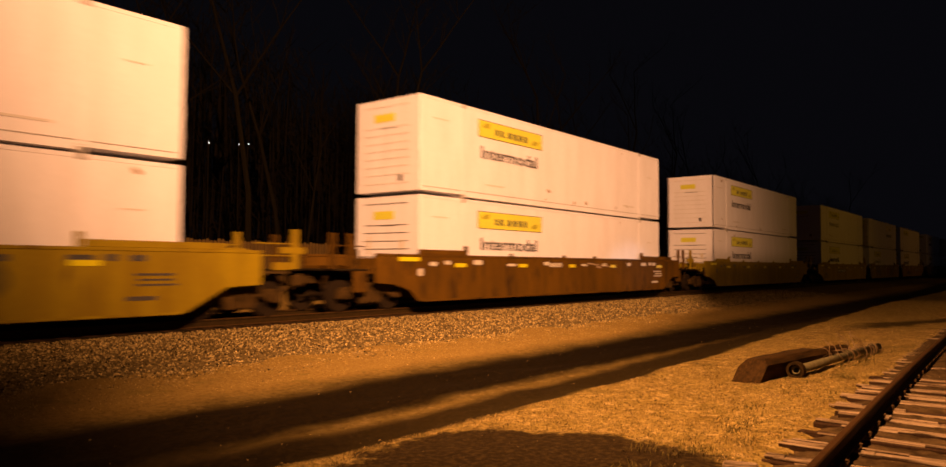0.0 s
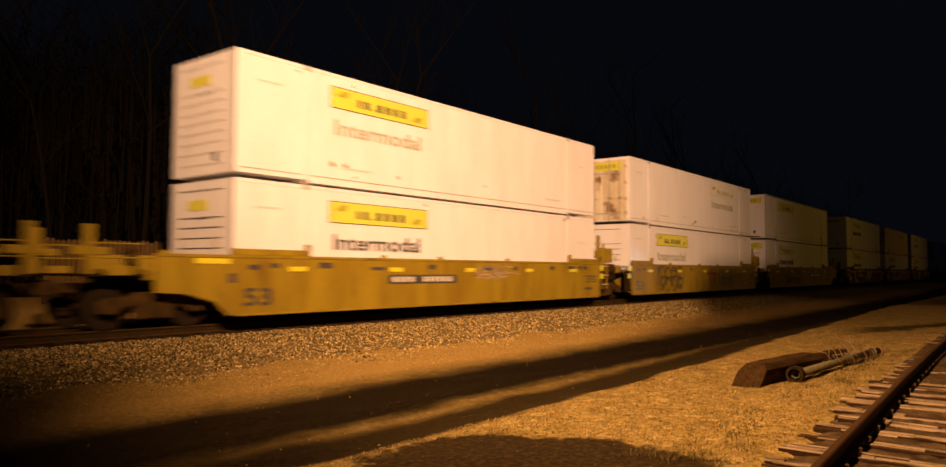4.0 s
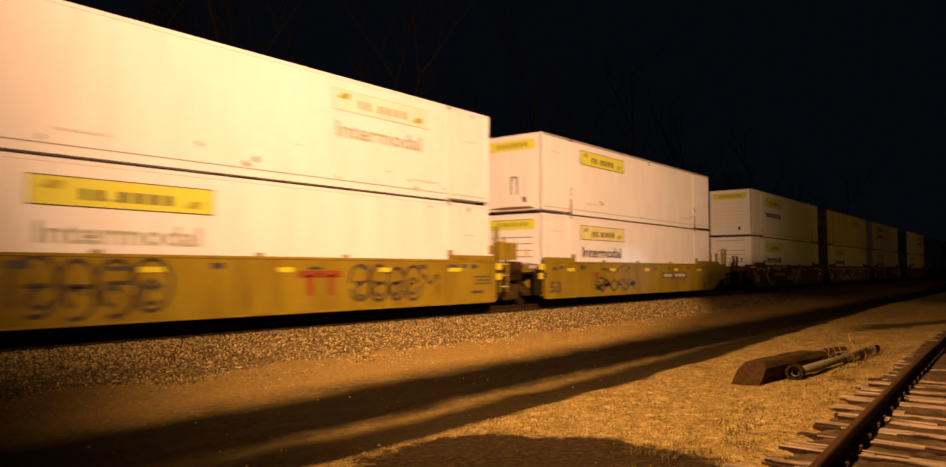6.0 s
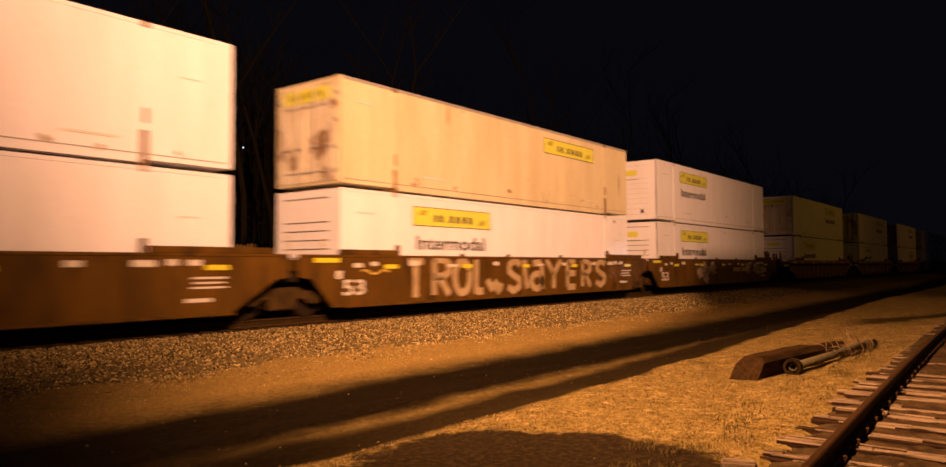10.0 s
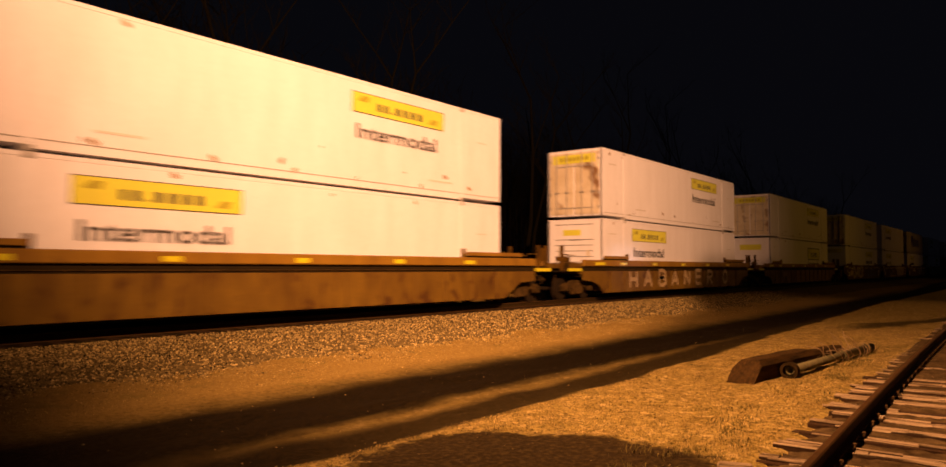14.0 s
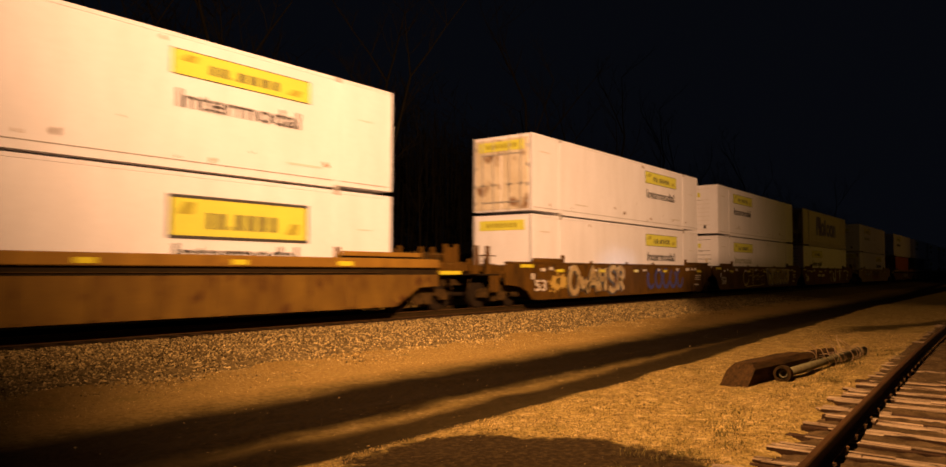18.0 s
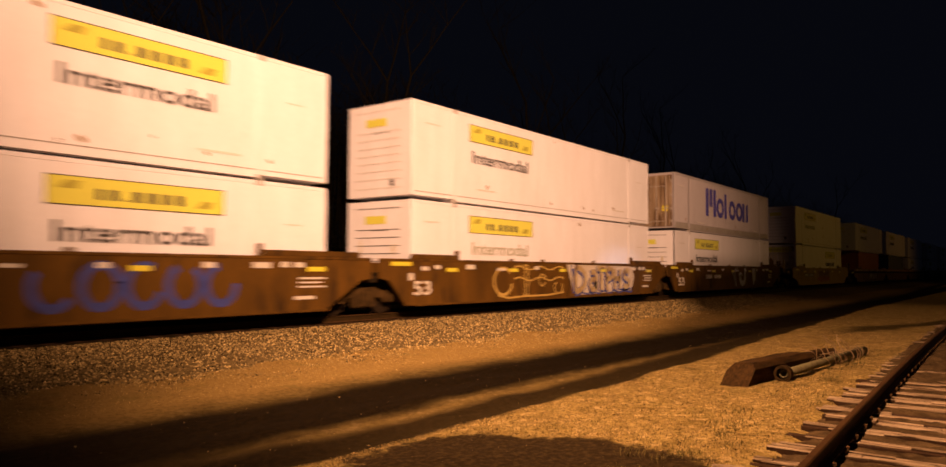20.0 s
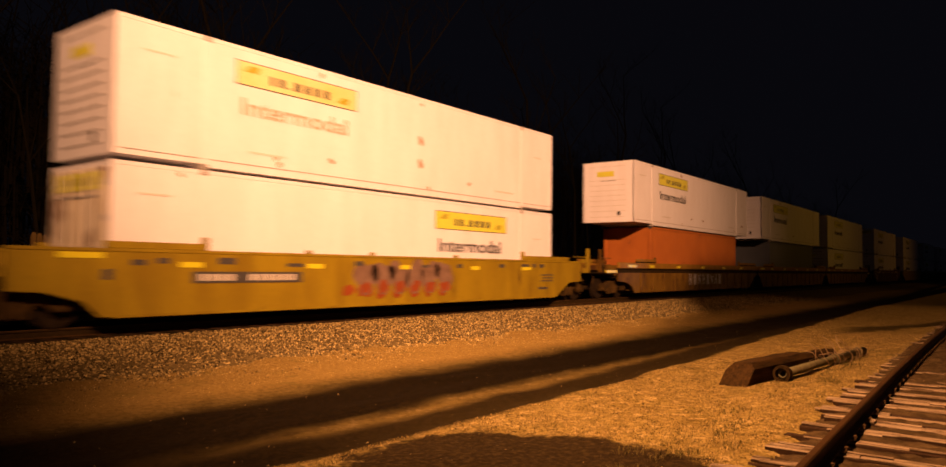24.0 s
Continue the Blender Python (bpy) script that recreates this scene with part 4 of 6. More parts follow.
def car_end(car, paint, x0, sign, ext, short, gear, lead, style):
    """Platform, bulkhead, coupler and climbing gear; sign = -1 at the leading end, 1 at the trailing end."""
    X = lambda a: x0 + sign * a

    def bx(bm, a, b, *r, **k):
        lo, hi = sorted((sign * a, sign * b))
        return box(bm, lo, hi, *r, **k)
    key = "%s%d%s%s%s" % (gear, sign, short, round(ext, 2), style)
    at = (x0, 0, 0)
    part("bulkhead", shared("bulkhead" + key, lambda: bx(bmesh.new(), 0.08, 0.16, -1.38, 1.38, 0.30, 1.42, bevel=0.01), paint), None, car, at=at)
    part("draft_sill", shared("draft" + key, lambda: bx(bx(bmesh.new(), 0.16, ext + 0.2, -0.24, 0.24, 0.74, 1.08, bevel=0.02), 0.2, ext - 0.1, -1.20, 1.20, 1.08, 1.14), UNDER), None, car, at=at)
    part("body_bolster", shared("bbolster" + key, lambda: bx(bmesh.new(), 1.25, 1.75, -1.26, 1.26, 0.86, 1.06, bevel=0.02), UNDER), None, car, at=at)
    if gear == "coupled":
        part("coupler", shared("coupler" + key, lambda: bx(bx(bmesh.new(), ext, 3.2, -0.09, 0.09, 0.72, 0.92, bevel=0.02), 3.12, 3.50, -0.17, 0.17, 0.66, 0.98, bevel=0.04), TRUCK), None, car, "cast knuckle coupler", at=at)
        part("brake_hose", shared("hose" + key, lambda: [rod(b, (sign * (2.3 + 0.2 * i), 0.32, 0.78 - 0.42 * math.sin(i * 0.63)), (sign * (2.5 + 0.2 * i), 0.32, 0.78 - 0.42 * math.sin((i + 1) * 0.63)), 0.025, n=6) for b in (bmesh.new(),) for i in range(5)][0], UNDER), None, car, at=at)
        part("end_sill", shared("endsill" + key, lambda: bx(bmesh.new(), ext - 0.02, ext + 0.10, -1.36, 1.36, 0.98, 1.20, bevel=0.015), paint), None, car, at=at)
        part("end_platform", shared("endplat" + key, lambda: bx(bmesh.new(), ext + 0.10, 3.05, -1.30, 1.30, 1.06, 1.11, bevel=0.01), UNDER), None, car, "open grating platform", at=at)
        # distance of each post, its half width and its top
        posts = {"single": ((3.0, 0.085, 2.05),), "wide": ((2.5, 0.075, 2.02), (3.0, 0.075, 2.02)), "thin": ((2.4, 0.022, 2.02), (2.54, 0.022, 2.02), (3.0, 0.022, 2.02), (3.14, 0.022, 2.02)),
                 "tank": ((2.4, 0.022, 1.96), (2.54, 0.022, 1.96), (3.0, 0.022, 1.96), (3.14, 0.022, 1.96)), "tall": ((2.28, 0.085, 2.38), (2.74, 0.085, 2.38), (1.28, 0.02, 2.1), (1.42, 0.02, 2.1))}[style]
        iron = BROWN if paint is RUSTY else paint
        for s in (-1, 1):
            for d, hw, top in posts:
                part("guide_post", shared("gpost%.2f%.2f%d" % (hw, top, sign), lambda: bx(bmesh.new(), -hw, hw, -0.04, 0.04, 1.1, top, bevel=0.008), iron), None, car, at=(X(d), s * 1.18, 0))
            for hz in (1.42, 1.70):
                part("handrail", shared("hrail" + key, lambda: rod(bmesh.new(), (sign * (ext + 0.08), 0, 0), (sign * 3.02, 0, 0), 0.016, n=6), paint), None, car, at=(x0, s * 1.12, hz))
            if style == "wide":
                part("post_plate", shared("pplate" + key, lambda: bx(bmesh.new(), 2.5, 3.0, -0.015, 0.015, 1.45, 1.92), iron), None, car, at=(x0, s * 1.14, 0))
            if style == "single":
                part("post_bracket", shared("pbrack" + key, lambda: bx(bmesh.new(), 2.6, 3.3, -0.06, 0.06, 1.46, 1.62, bevel=0.02), iron), None, car, at=(x0, s * 1.14, 0))
            if style == "tall":
                part("ladder", shared("clad" + key, lambda: ladder(bmesh.new(), -0.23, 0, 0.40, 1.25, 3), paint), None, car, at=(X(2.51), s * 1.34, 0))
                part("valve_box", shared("kvalve" + key, lambda: bx(bmesh.new(), 0.55, 0.95, -0.16, 0.16, 1.62, 2.12, bevel=0.07), paint), None, car, at=(x0, s * 0.95, 0))
                part("tread_plate", shared("ktread" + key, lambda: bx(bmesh.new(), 2.2, 2.85, -0.02, 0.02, 1.06, 1.32, bevel=0.008), paint), None, car, at=(x0, s * 1.36, 0))
            elif paint is YELLOW:
                part("tread_plate", shared("ytread" + key, lambda: bx(bmesh.new(), 2.25, 2.75, -0.02, 0.02, 1.08, 1.26, bevel=0.008), paint), None, car, at=(x0, s * 1.36, 0))
            elif paint is RUSTY:
                part("yellow_step_edge", shared("sedge" + key, lambda: bx(bmesh.new(), 1.95, 2.95, -0.012, 0.012, 1.09, 1.20), REFLECT), None, car, "yellow step edge", at=(x0, s * 1.42, 0))
            else:
                part("step_bracket", shared("sbrk" + key, lambda: bx(bmesh.new(), 2.0, 2.45, -0.05, 0.05, 0.50, 1.05, bevel=0.02), paint), None, car, at=(x0, s * 1.28, 0))
            part("uncoupling_lever", shared("ulever" + key, lambda: rod(bmesh.new(), (sign * 3.05, 0, 0.95), (sign * 3.15, 0, 0.62), 0.018, n=6), TRUCK), None, car, at=(x0, s * 0.9, 0))
        if lead:
            part("brake_wheel", shared("brakewheel" + key, lambda: bmesh_ring(0.22, 0.016), TRUCK), None, car, "hand brake wheel", at=(X(ext + 0.2), -0.75, 1.52))
            part("brake_stand", shared("brakestand" + key, lambda: bx(bmesh.new(), 0.12, 0.26, -0.10, 0.10, 1.05, 1.62, bevel=0.02), TRUCK), None, car, at=(X(ext - 0.1), -0.75, 0))
        elif style == "tank":
            part("air_tank", shared("tank" + key, lambda: rod(bmesh.new(), (sign * 0.6, -0.85, 1.74), (sign * 1.55, -0.85, 1.74), 0.21, n=18), paint, True), None, car, "dusty air reservoir", at=at)
            part("tank_bracket", shared("tbrk" + key, lambda: bx(bmesh.new(), 0.75, 1.4, -0.95, -0.75, 1.12, 1.55), UNDER), None, car, at=at)
            part("valve_box", shared("valve" + key, lambda: bx(bx(bmesh.new(), 1.62, 2.05, -1.05, -0.65, 1.2, 1.88, bevel=0.10), 1.80, 2.35, -1.0, -0.6, 1.5, 2.12, bevel=0.14), paint), None, car, at=at)
    elif short:
        if sign > 0:
            part("ladder", shared("sladder", lambda: ladder(bmesh.new(), 0.46, -1.36, 0.50, 1.80, 3), paint), None, car, at=at)
            for i in range(3):
                part("rung", shared("bright_rung", lambda: rod(bmesh.new(), (0.50, 0, 0), (0.94, 0, 0), 0.016, n=6), STENCIL), None, car, "bright worn ladder rung", at=(x0, -1.395, 0.68 + 0.36 * i))
            for d, top in ((0.46, 2.62), (0.62, 2.62), (0.98, 2.30)):
                part("guide_post", shared("spost%.1f" % top, B(-0.022, 0.022, -0.03, 0.03, 1.3, top), paint), None, car, at=(x0 + d, -1.18, 0))
            part("guide_block", shared("sblock", B(0.02, 0.30, -1.30, -1.12, 1.72, 2.0, bevel=0.03), paint), None, car, at=at)
            part("guide_block", shared("sblock2", B(0.64, 0.92, -1.34, -1.05, 1.55, 2.14, bevel=0.03), paint), None, car, at=at)
        else:
            part("guide_block", shared("fblock", B(-1.90, -1.55, -1.30, -1.05, 1.55, 2.12, bevel=0.03), paint), None, car, at=at)
            part("hinge_casting", shared("fcast", lambda: box(box(bmesh.new(), -1.85, -0.9, -1.15, -0.75, 1.10, 1.50, 0.10), -2.1, -1.7, -1.2, -0.8, 0.95, 1.30, 0.06), TRUCK), None, car, at=at)
            n = part("number_panel", shared("npanel", B(-1.14, -0.60, -1.44, -1.42, 1.22, 1.42), INK), None, car, "dark panel with plain light bars", at=at)
            for i in range(6):
                part("plain_bar", shared("npbar", B(0, 0.055, -0.004, 0, 0.04, 0.16), STENCIL), None, n, at=(-1.10 + 0.085 * i, -1.441, 1.22))
        # dark plate stands in for the shade of the end recess
        part("web_plate", shared("sweb%d" % sign, lambda: bx(bmesh.new(), 0.10, 0.62, -1.38, -1.34, 0.35, 1.20), UNDER), None, car, at=at)
        for z in (1.00, 1.32):
            part("reflector", shared("endref", B(-0.17, 0.17, -0.012, 0.0, -0.10, 0.10), REFLECT), None, car, "yellow reflector", at=(X(0.30), -1.45, z))
    return car


def bmesh_ring(r, t, n=20):
    bm = bmesh.new()
    for i in range(n):
        a, b = 2 * math.pi * i / n, 2 * math.pi * (i + 1) / n
        rod(bm, (0, r * math.cos(a), r * math.sin(a)), (0, r * math.cos(b), r * math.sin(b)), t, n=5)
    for i in range(3):
        a = i * math.pi / 3
        rod(bm, (0, r * math.cos(a), r * math.sin(a)), (0, -r * math.cos(a), -r * math.sin(a)), t * 0.7, n=5)
    return bm


def well_car(index, paint, ribbed, front, rear, label, seed):
    """front, rear: 'coupled', 'joined' (articulated, chamfered) or 'short' (articulated, square)."""
    car = tagged(new("well_car"), label, "railway car", "well cars of the train")
    ef, er = [{"coupled": 1.85, "joined": 1.42, "short": 0.12}[k] for k in (front, rear)]
    L = L53
    rng = random.Random(seed)

    def profile(top, low=0.22):
        ends = {"coupled": [(-0.22, low), (-0.55, 0.52), (-1.2, 0.70), (-ef, 0.74), (-ef, top)], "joined": [(-0.40, low), (-1.05, 0.92), (-ef, 0.98), (-ef, top)], "short": [(-ef, low), (-ef, top)]}
        tails = {"coupled": [(L + er, top), (L + er, 0.76), (L + 1.0, 0.72), (L + 0.05, low)], "joined": [(L + er, top), (L + er, 0.98), (L + 1.05, 0.93), (L - 0.12, low)], "short": [(L + er, top), (L + er, low)]}
        fr, re = ends[front], tails[rear]
        return fr + re
    key = "%s%s%s" % (front, rear, ribbed)
    for s in (-1, 1):
        if ribbed:
            part("side_sill", shared("sill" + key, lambda: prism(bmesh.new(), profile(1.09), -0.03, 0.03), paint), None, car, at=(0, s * 1.42, 0))
            # dark strip in the recess paints the shade below the chord
            part("ledge", shared("ledge" + key, B(-ef, L + er, -0.02, 0.02, 1.085, 1.30), UNDER), None, car, at=(0, s * 1.375, 0))
            part("top_chord", shared("chord" + key, B(-ef, L + er, -0.07, 0.07, 1.28, 1.53, bevel=0.02), CHORD), None, car, at=(0, s * 1.43, 0))
            part("pipe_run", shared("piperun" + key, lambda: rod(bmesh.new(), (0.5, 0, 1.15), (L - 0.5, 0, 1.15), 0.014, n=6), TRUCK), None, car, at=(0, s * 1.425, 0))
            for k in range(13):
                part("rib", shared("rib", B(-0.05, 0.05, -0.045, 0.0, 0.26, 1.08, bevel=0.008), paint), None, car, at=(0.35 + k * 1.286, s * 1.45 + (0.045 if s > 0 else 0), 0))
        else:
            part("side_sill", shared("sill" + key, lambda: prism(bmesh.new(), profile(1.47), -0.03, 0.03), paint), None, car, at=(0, s * 1.465, 0))
            part("top_chord", shared("chord" + key, B(-ef, L + er, -0.05, 0.05, 1.45, 1.52, bevel=0.012), paint), None, car, at=(0, s * 1.462, 0))
            part("bottom_chord", shared("bchord" + key, B(0.02, L - 0.02, -0.04, 0.04, 0.19, 0.25, bevel=0.01), paint), None, car, at=(0, s * 1.462, 0))
        # raised end plates and their stub posts
        for x0, x1, xp in ((-0.15 if front != "short" else -0.1, 1.95, 1.98), (14.2, L + (1.0 if rear != "short" else 0.1), 14.12)):
            if ribbed:
                part("guide_plate", shared("gplater%.1f" % x1, B(x0, x1, -0.04, 0.04, 1.58, 1.70, bevel=0.01), CHORD), None, car, at=(0, s * 1.47, 0))
                # dark strip paints the shade line under the overhanging plate
                part("guide_web", shared("gweb%.1f" % x1, B(x0, x1, -0.02, 0.02, 1.52, 1.59), UNDER), None, car, at=(0, s * 1.43, 0))
            else:
                part("guide_plate", shared("gplate%.1f" % x1, B(x0, x1, -0.025, 0.025, 1.52, 1.66, bevel=0.01), paint), None, car, at=(0, s * 1.445, 0))
            part("stub_post", shared("stub", B(-0.06, 0.06, -0.05, 0.05, 1.5, 1.80, bevel=0.015), paint), None, car, at=(xp, s * 1.40, 0))
        for x in (4.3, 7.2, 10.3) if not ribbed and s < 0 else ():
            part("lading_bracket", shared("lbracket", B(-0.09, 0.09, -0.03, 0.03, 1.49, 1.60, bevel=0.02), paint), None, car, at=(x + rng.uniform(-0.5, 0.5), s * 1.48, 0))
        strips = ((1.45, 0.5), (4.6, 0.42), (7.9, 0.40), (11.2, 0.40), (14.3, 0.5)) if ribbed else ((1.62, 0.5), (4.9, 0.5), (8.1, 0.42), (11.3, 0.42), (14.2 if paint is YELLOW else 15.7, 0.55))
        for x, w in strips + (((-0.6, 0.8),) if front != "short" else ()):
            part("reflector", shared("refl%.2f" % w, B(-w / 2, w / 2, -0.006, 0.006, -0.055, 0.055), REFLECT), None, car, "yellow reflector strip", at=(x, s * 1.506, 1.38 if ribbed or x < 0 else 1.22))
    for i in range(7):
        part("cross_member", shared("xmember", B(-0.16, 0.16, -1.40, 1.40, 0.20, 0.354, bevel=0.01), UNDER), None, car, at=(0.25 + (L - 0.5) * i / 6, 0, 0))
    # stencilled data
    ink = INK if paint is YELLOW else STENCIL
    for x, z, w, h in ((15.15, 0.98, 0.80, 0.045), (15.2, 0.88, 0.72, 0.04), (15.15, 0.78, 0.84, 0.04), (15.0, 0.50, 0.60, 0.08), (13.9, 1.24, 0.48, 0.13), (14.6, 1.26, 0.22, 0.13), (15.0, 1.26, 0.30, 0.12),
                       (0.3, 1.2, 0.3, 0.11), (0.85, 1.24, 0.25, 0.11), (2.3, 1.24, 0.42, 0.14), (4.0, 1.2, 0.5, 0.08), (6.2, 1.24, 0.3, 0.12), (8.8, 1.22, 0.4, 0.07), (10.4, 1.22, 0.26, 0.10), (12.6, 1.24, 0.3, 0.12), (-0.25, 0.92, 0.18, 0.20)):
        if ribbed:
            continue
        part("stencil", shared("cst%.2f" % (w + h), B(0, w, -0.003, 0.0, 0, h), ink), None, car, at=(x + rng.uniform(-0.06, 0.06), -1.497, z))
    if not ribbed and index not in (-1, 0, 1, 14):
        part("size_mark", text_mesh("numerals_53", "53", 0.74, 0.40, ink, 0.02), None, car, at=(0.17 if paint is YELLOW else -0.08, -1.497, 0.40 if paint is YELLOW else 0.50))
    car_end(car, paint, 0.0, -1, ef if front != "short" else 1.4, front == "short", front, True, "thin" if paint is BROWN else "single")
    car_end(car, paint, L, 1, er if rear != "short" else 1.4, rear == "short", rear, False, "tall" if index == 4 else "wide" if ribbed else "tank" if index in (7, 13) else "thin" if paint is BROWN else "single")
    truck(car, index, -1.57 if front != "coupled" else -1.62)
    if rear == "coupled":
        truck(car, index, L + 1.62)
    return car


def number_board(car, x, w=2.85, z=0.84):
    """Dark board with two rows of plain light bars where the car's number stands."""
    b = part("number_board", shared("nboard", B(0, w, -0.012, 0, 0, 0.24), INK), None, car, "dark number board", at=(x, -1.497, z))
    for a in [0.15 + 0.23 * i for i in range(4)] + [1.38 + 0.22 * i for i in range(6)]:
        part("plain_bar", shared("nbar", B(0, 0.15, -0.004, 0, 0.05, 0.19), STENCIL), None, b, at=(a, -0.013, 0))


# ---- sprayed lettering on the sills ----
SY = -1.4985


def spray(car, bm, material, label="", depth=0.0):
    """Each stroke or patch of a sprayed piece is a part of its own."""
    left = set(bm.verts)
    while left:
        todo, seen = [left.pop()], []
        while todo:
            v = todo.pop()
            seen.append(v)
            for e in v.link_edges:
                w = e.other_vert(v)
                if w in left:
                    left.discard(w)
                    todo.append(w)
        one, new_vert = bmesh.new(), {}
        for v in seen:
            new_vert[v] = one.verts.new(v.co)
        for f in {f for v in seen for f in v.link_faces}:
            one.faces.new([new_vert[v] for v in f.verts])
        part("sprayed_stroke", one, material, car, label, at=(0, SY - depth, 0))
    bm.free()


def loops(bm, x, z, count, w, h, stroke, rng):
    """A run of tall rounded letter-like outlines that overlap."""
    for i in range(count):
        cx, cz = x + (i + 0.5) * w, z + h / 2
        a0 = rng.choice((30, 80, 200, 250))
        ribbon(bm, arc(cx, cz + rng.uniform(-0.04, 0.04), w * rng.uniform(0.50, 0.62), h * rng.uniform(0.44, 0.52), a0, a0 + rng.uniform(290, 350), 26), stroke, 0)
        ribbon(bm, arc(cx + rng.uniform(-0.08, 0.08), cz - h * 0.16, w * 0.24, h * 0.16, rng.uniform(0, 90), rng.uniform(250, 400)), stroke, 0)
        ribbon(bm, [(cx - w * 0.3, cz + h * rng.uniform(-0.02, 0.1)), (cx, cz + h * rng.uniform(0.0, 0.16)), (cx + w * 0.34, cz + h * rng.uniform(-0.04, 0.1))], stroke, 0)
    return bm


def wave(x0, x1, z, amp, n, turns, ph=0.0):
    return [(x0 + (x1 - x0) * i / n, z + amp * math.sin(ph + turns * 2 * math.pi * i / n)) for i in range(n + 1)]


def bar_row(bm, x0, x1, z0, z1, n):
    """A row of plain bars in place of small unreadable letters."""
    w = (x1 - x0) / n
    for i in range(n):
        prism(bm, [(x0 + w * i, z0), (x0 + w * i, z1), (x0 + w * (i + 0.72), z1), (x0 + w * (i + 0.72), z0)], -0.001, 0.001)
    return bm


def burst(bm, cx, cz, r, rng, n=30):
    """A ragged splash of paint with a broken outline and a few loose drops."""
    vs = []
    for i in range(n):
        a, k = 2 * math.pi * i / n, rng.uniform(0.55, 1.12)
        vs.append(bm.verts.new((cx + 1.25 * r * k * math.cos(a), 0, cz + r * k * math.sin(a))))
    bm.faces.new(vs)
    for _ in range(4):
        a, k = rng.uniform(0, 6.28), rng.uniform(1.0, 1.35)
        blob(bm, cx + 1.3 * r * k * math.cos(a), cz + r * k * math.sin(a), r * 0.2, r * 0.13, 0, rng, 9, 0.2)
    return bm


def strokes(ch):
    """Brush strokes of a sprayed capital in a unit box."""
    bowl = [(0.1, 1), (0.6, 1), (0.92, 0.88), (0.92, 0.64), (0.6, 0.52), (0.1, 0.50)]
    bars = {"E": (1, 0.52, 0)}
    if ch in bars:
        return [[(0.1, 0), (0.1, 1)]] + [[(0.1, v), (0.95, v)] for v in bars[ch]]
    return {
        "T": [[(0, 0.97), (1, 1)], [(0.5, 1), (0.47, 0)]], "L": [[(0.15, 1), (0.12, 0), (0.95, 0.04)]],
        "R": [[(0.1, 0), (0.12, 1)], bowl, [(0.4, 0.5), (0.95, 0)]], "P": [[(0.1, 0), (0.1, 1)], bowl],
        "O": [arc(0.5, 0.5, 0.42, 0.48, 20, 385)], "D": [[(0.12, 0), (0.12, 1)], arc(0.12, 0.5, 0.8, 0.5, -90, 90)],
        "S": [[(0.95, 0.86), (0.6, 1), (0.15, 0.86), (0.15, 0.64), (0.5, 0.5), (0.9, 0.38), (0.9, 0.14), (0.45, 0), (0.05, 0.14)]],
        "l": [[(0.1, 0.7), (0.35, 0.2), (0.6, 0.55), (0.8, 0.05), (0.95, 0.5)]], "i": [[(0.5, 1), (0.5, 0.55), (0.8, 0.0)]],
        "a": [[(0.2, 0.95), (0.7, 1), (0.88, 0.75), (0.88, 0)], arc(0.48, 0.3, 0.38, 0.28, 60, 400)],
        "Y": [[(0, 1), (0.5, 0.5)], [(1, 1), (0.5, 0.5), (0.48, 0)]], "H": [[(0.1, 0), (0.1, 1)], [(0.9, 0), (0.9, 1)], [(0.1, 0.5), (0.9, 0.52)]],
        "A": [[(0, 0), (0.5, 1), (1, 0)], [(0.22, 0.36), (0.78, 0.36)]], "N": [[(0.1, 0), (0.1, 1), (0.9, 0), (0.9, 1)]],
        "B": [[(0.1, 0), (0.1, 1)], bowl, [(0.1, 0.5), (0.65, 0.5), (0.98, 0.38), (0.98, 0.12), (0.65, 0), (0.1, 0)]],
    }[ch]


def rounded(pts, n=3):
    """Resample a stroke with its corners slightly rounded."""
    out = []
    for a, b in zip(pts, pts[1:]):
        out += [(a[0] + (b[0] - a[0]) * i / n, a[1] + (b[1] - a[1]) * i / n) for i in range(n)]
    return out + [pts[-1]]


def sprayed_letter(car, ch, x, z, w, h, material, width, label="", depth=0.0, lean=0.0):
    bm = bmesh.new()
    for st in strokes(ch):
        ribbon(bm, [(x + u * w + lean * v, z + v * h) for u, v in rounded(st)], width, 0)
    part("sprayed_letter", bm, material, car, label, at=(0, SY - depth, 0))


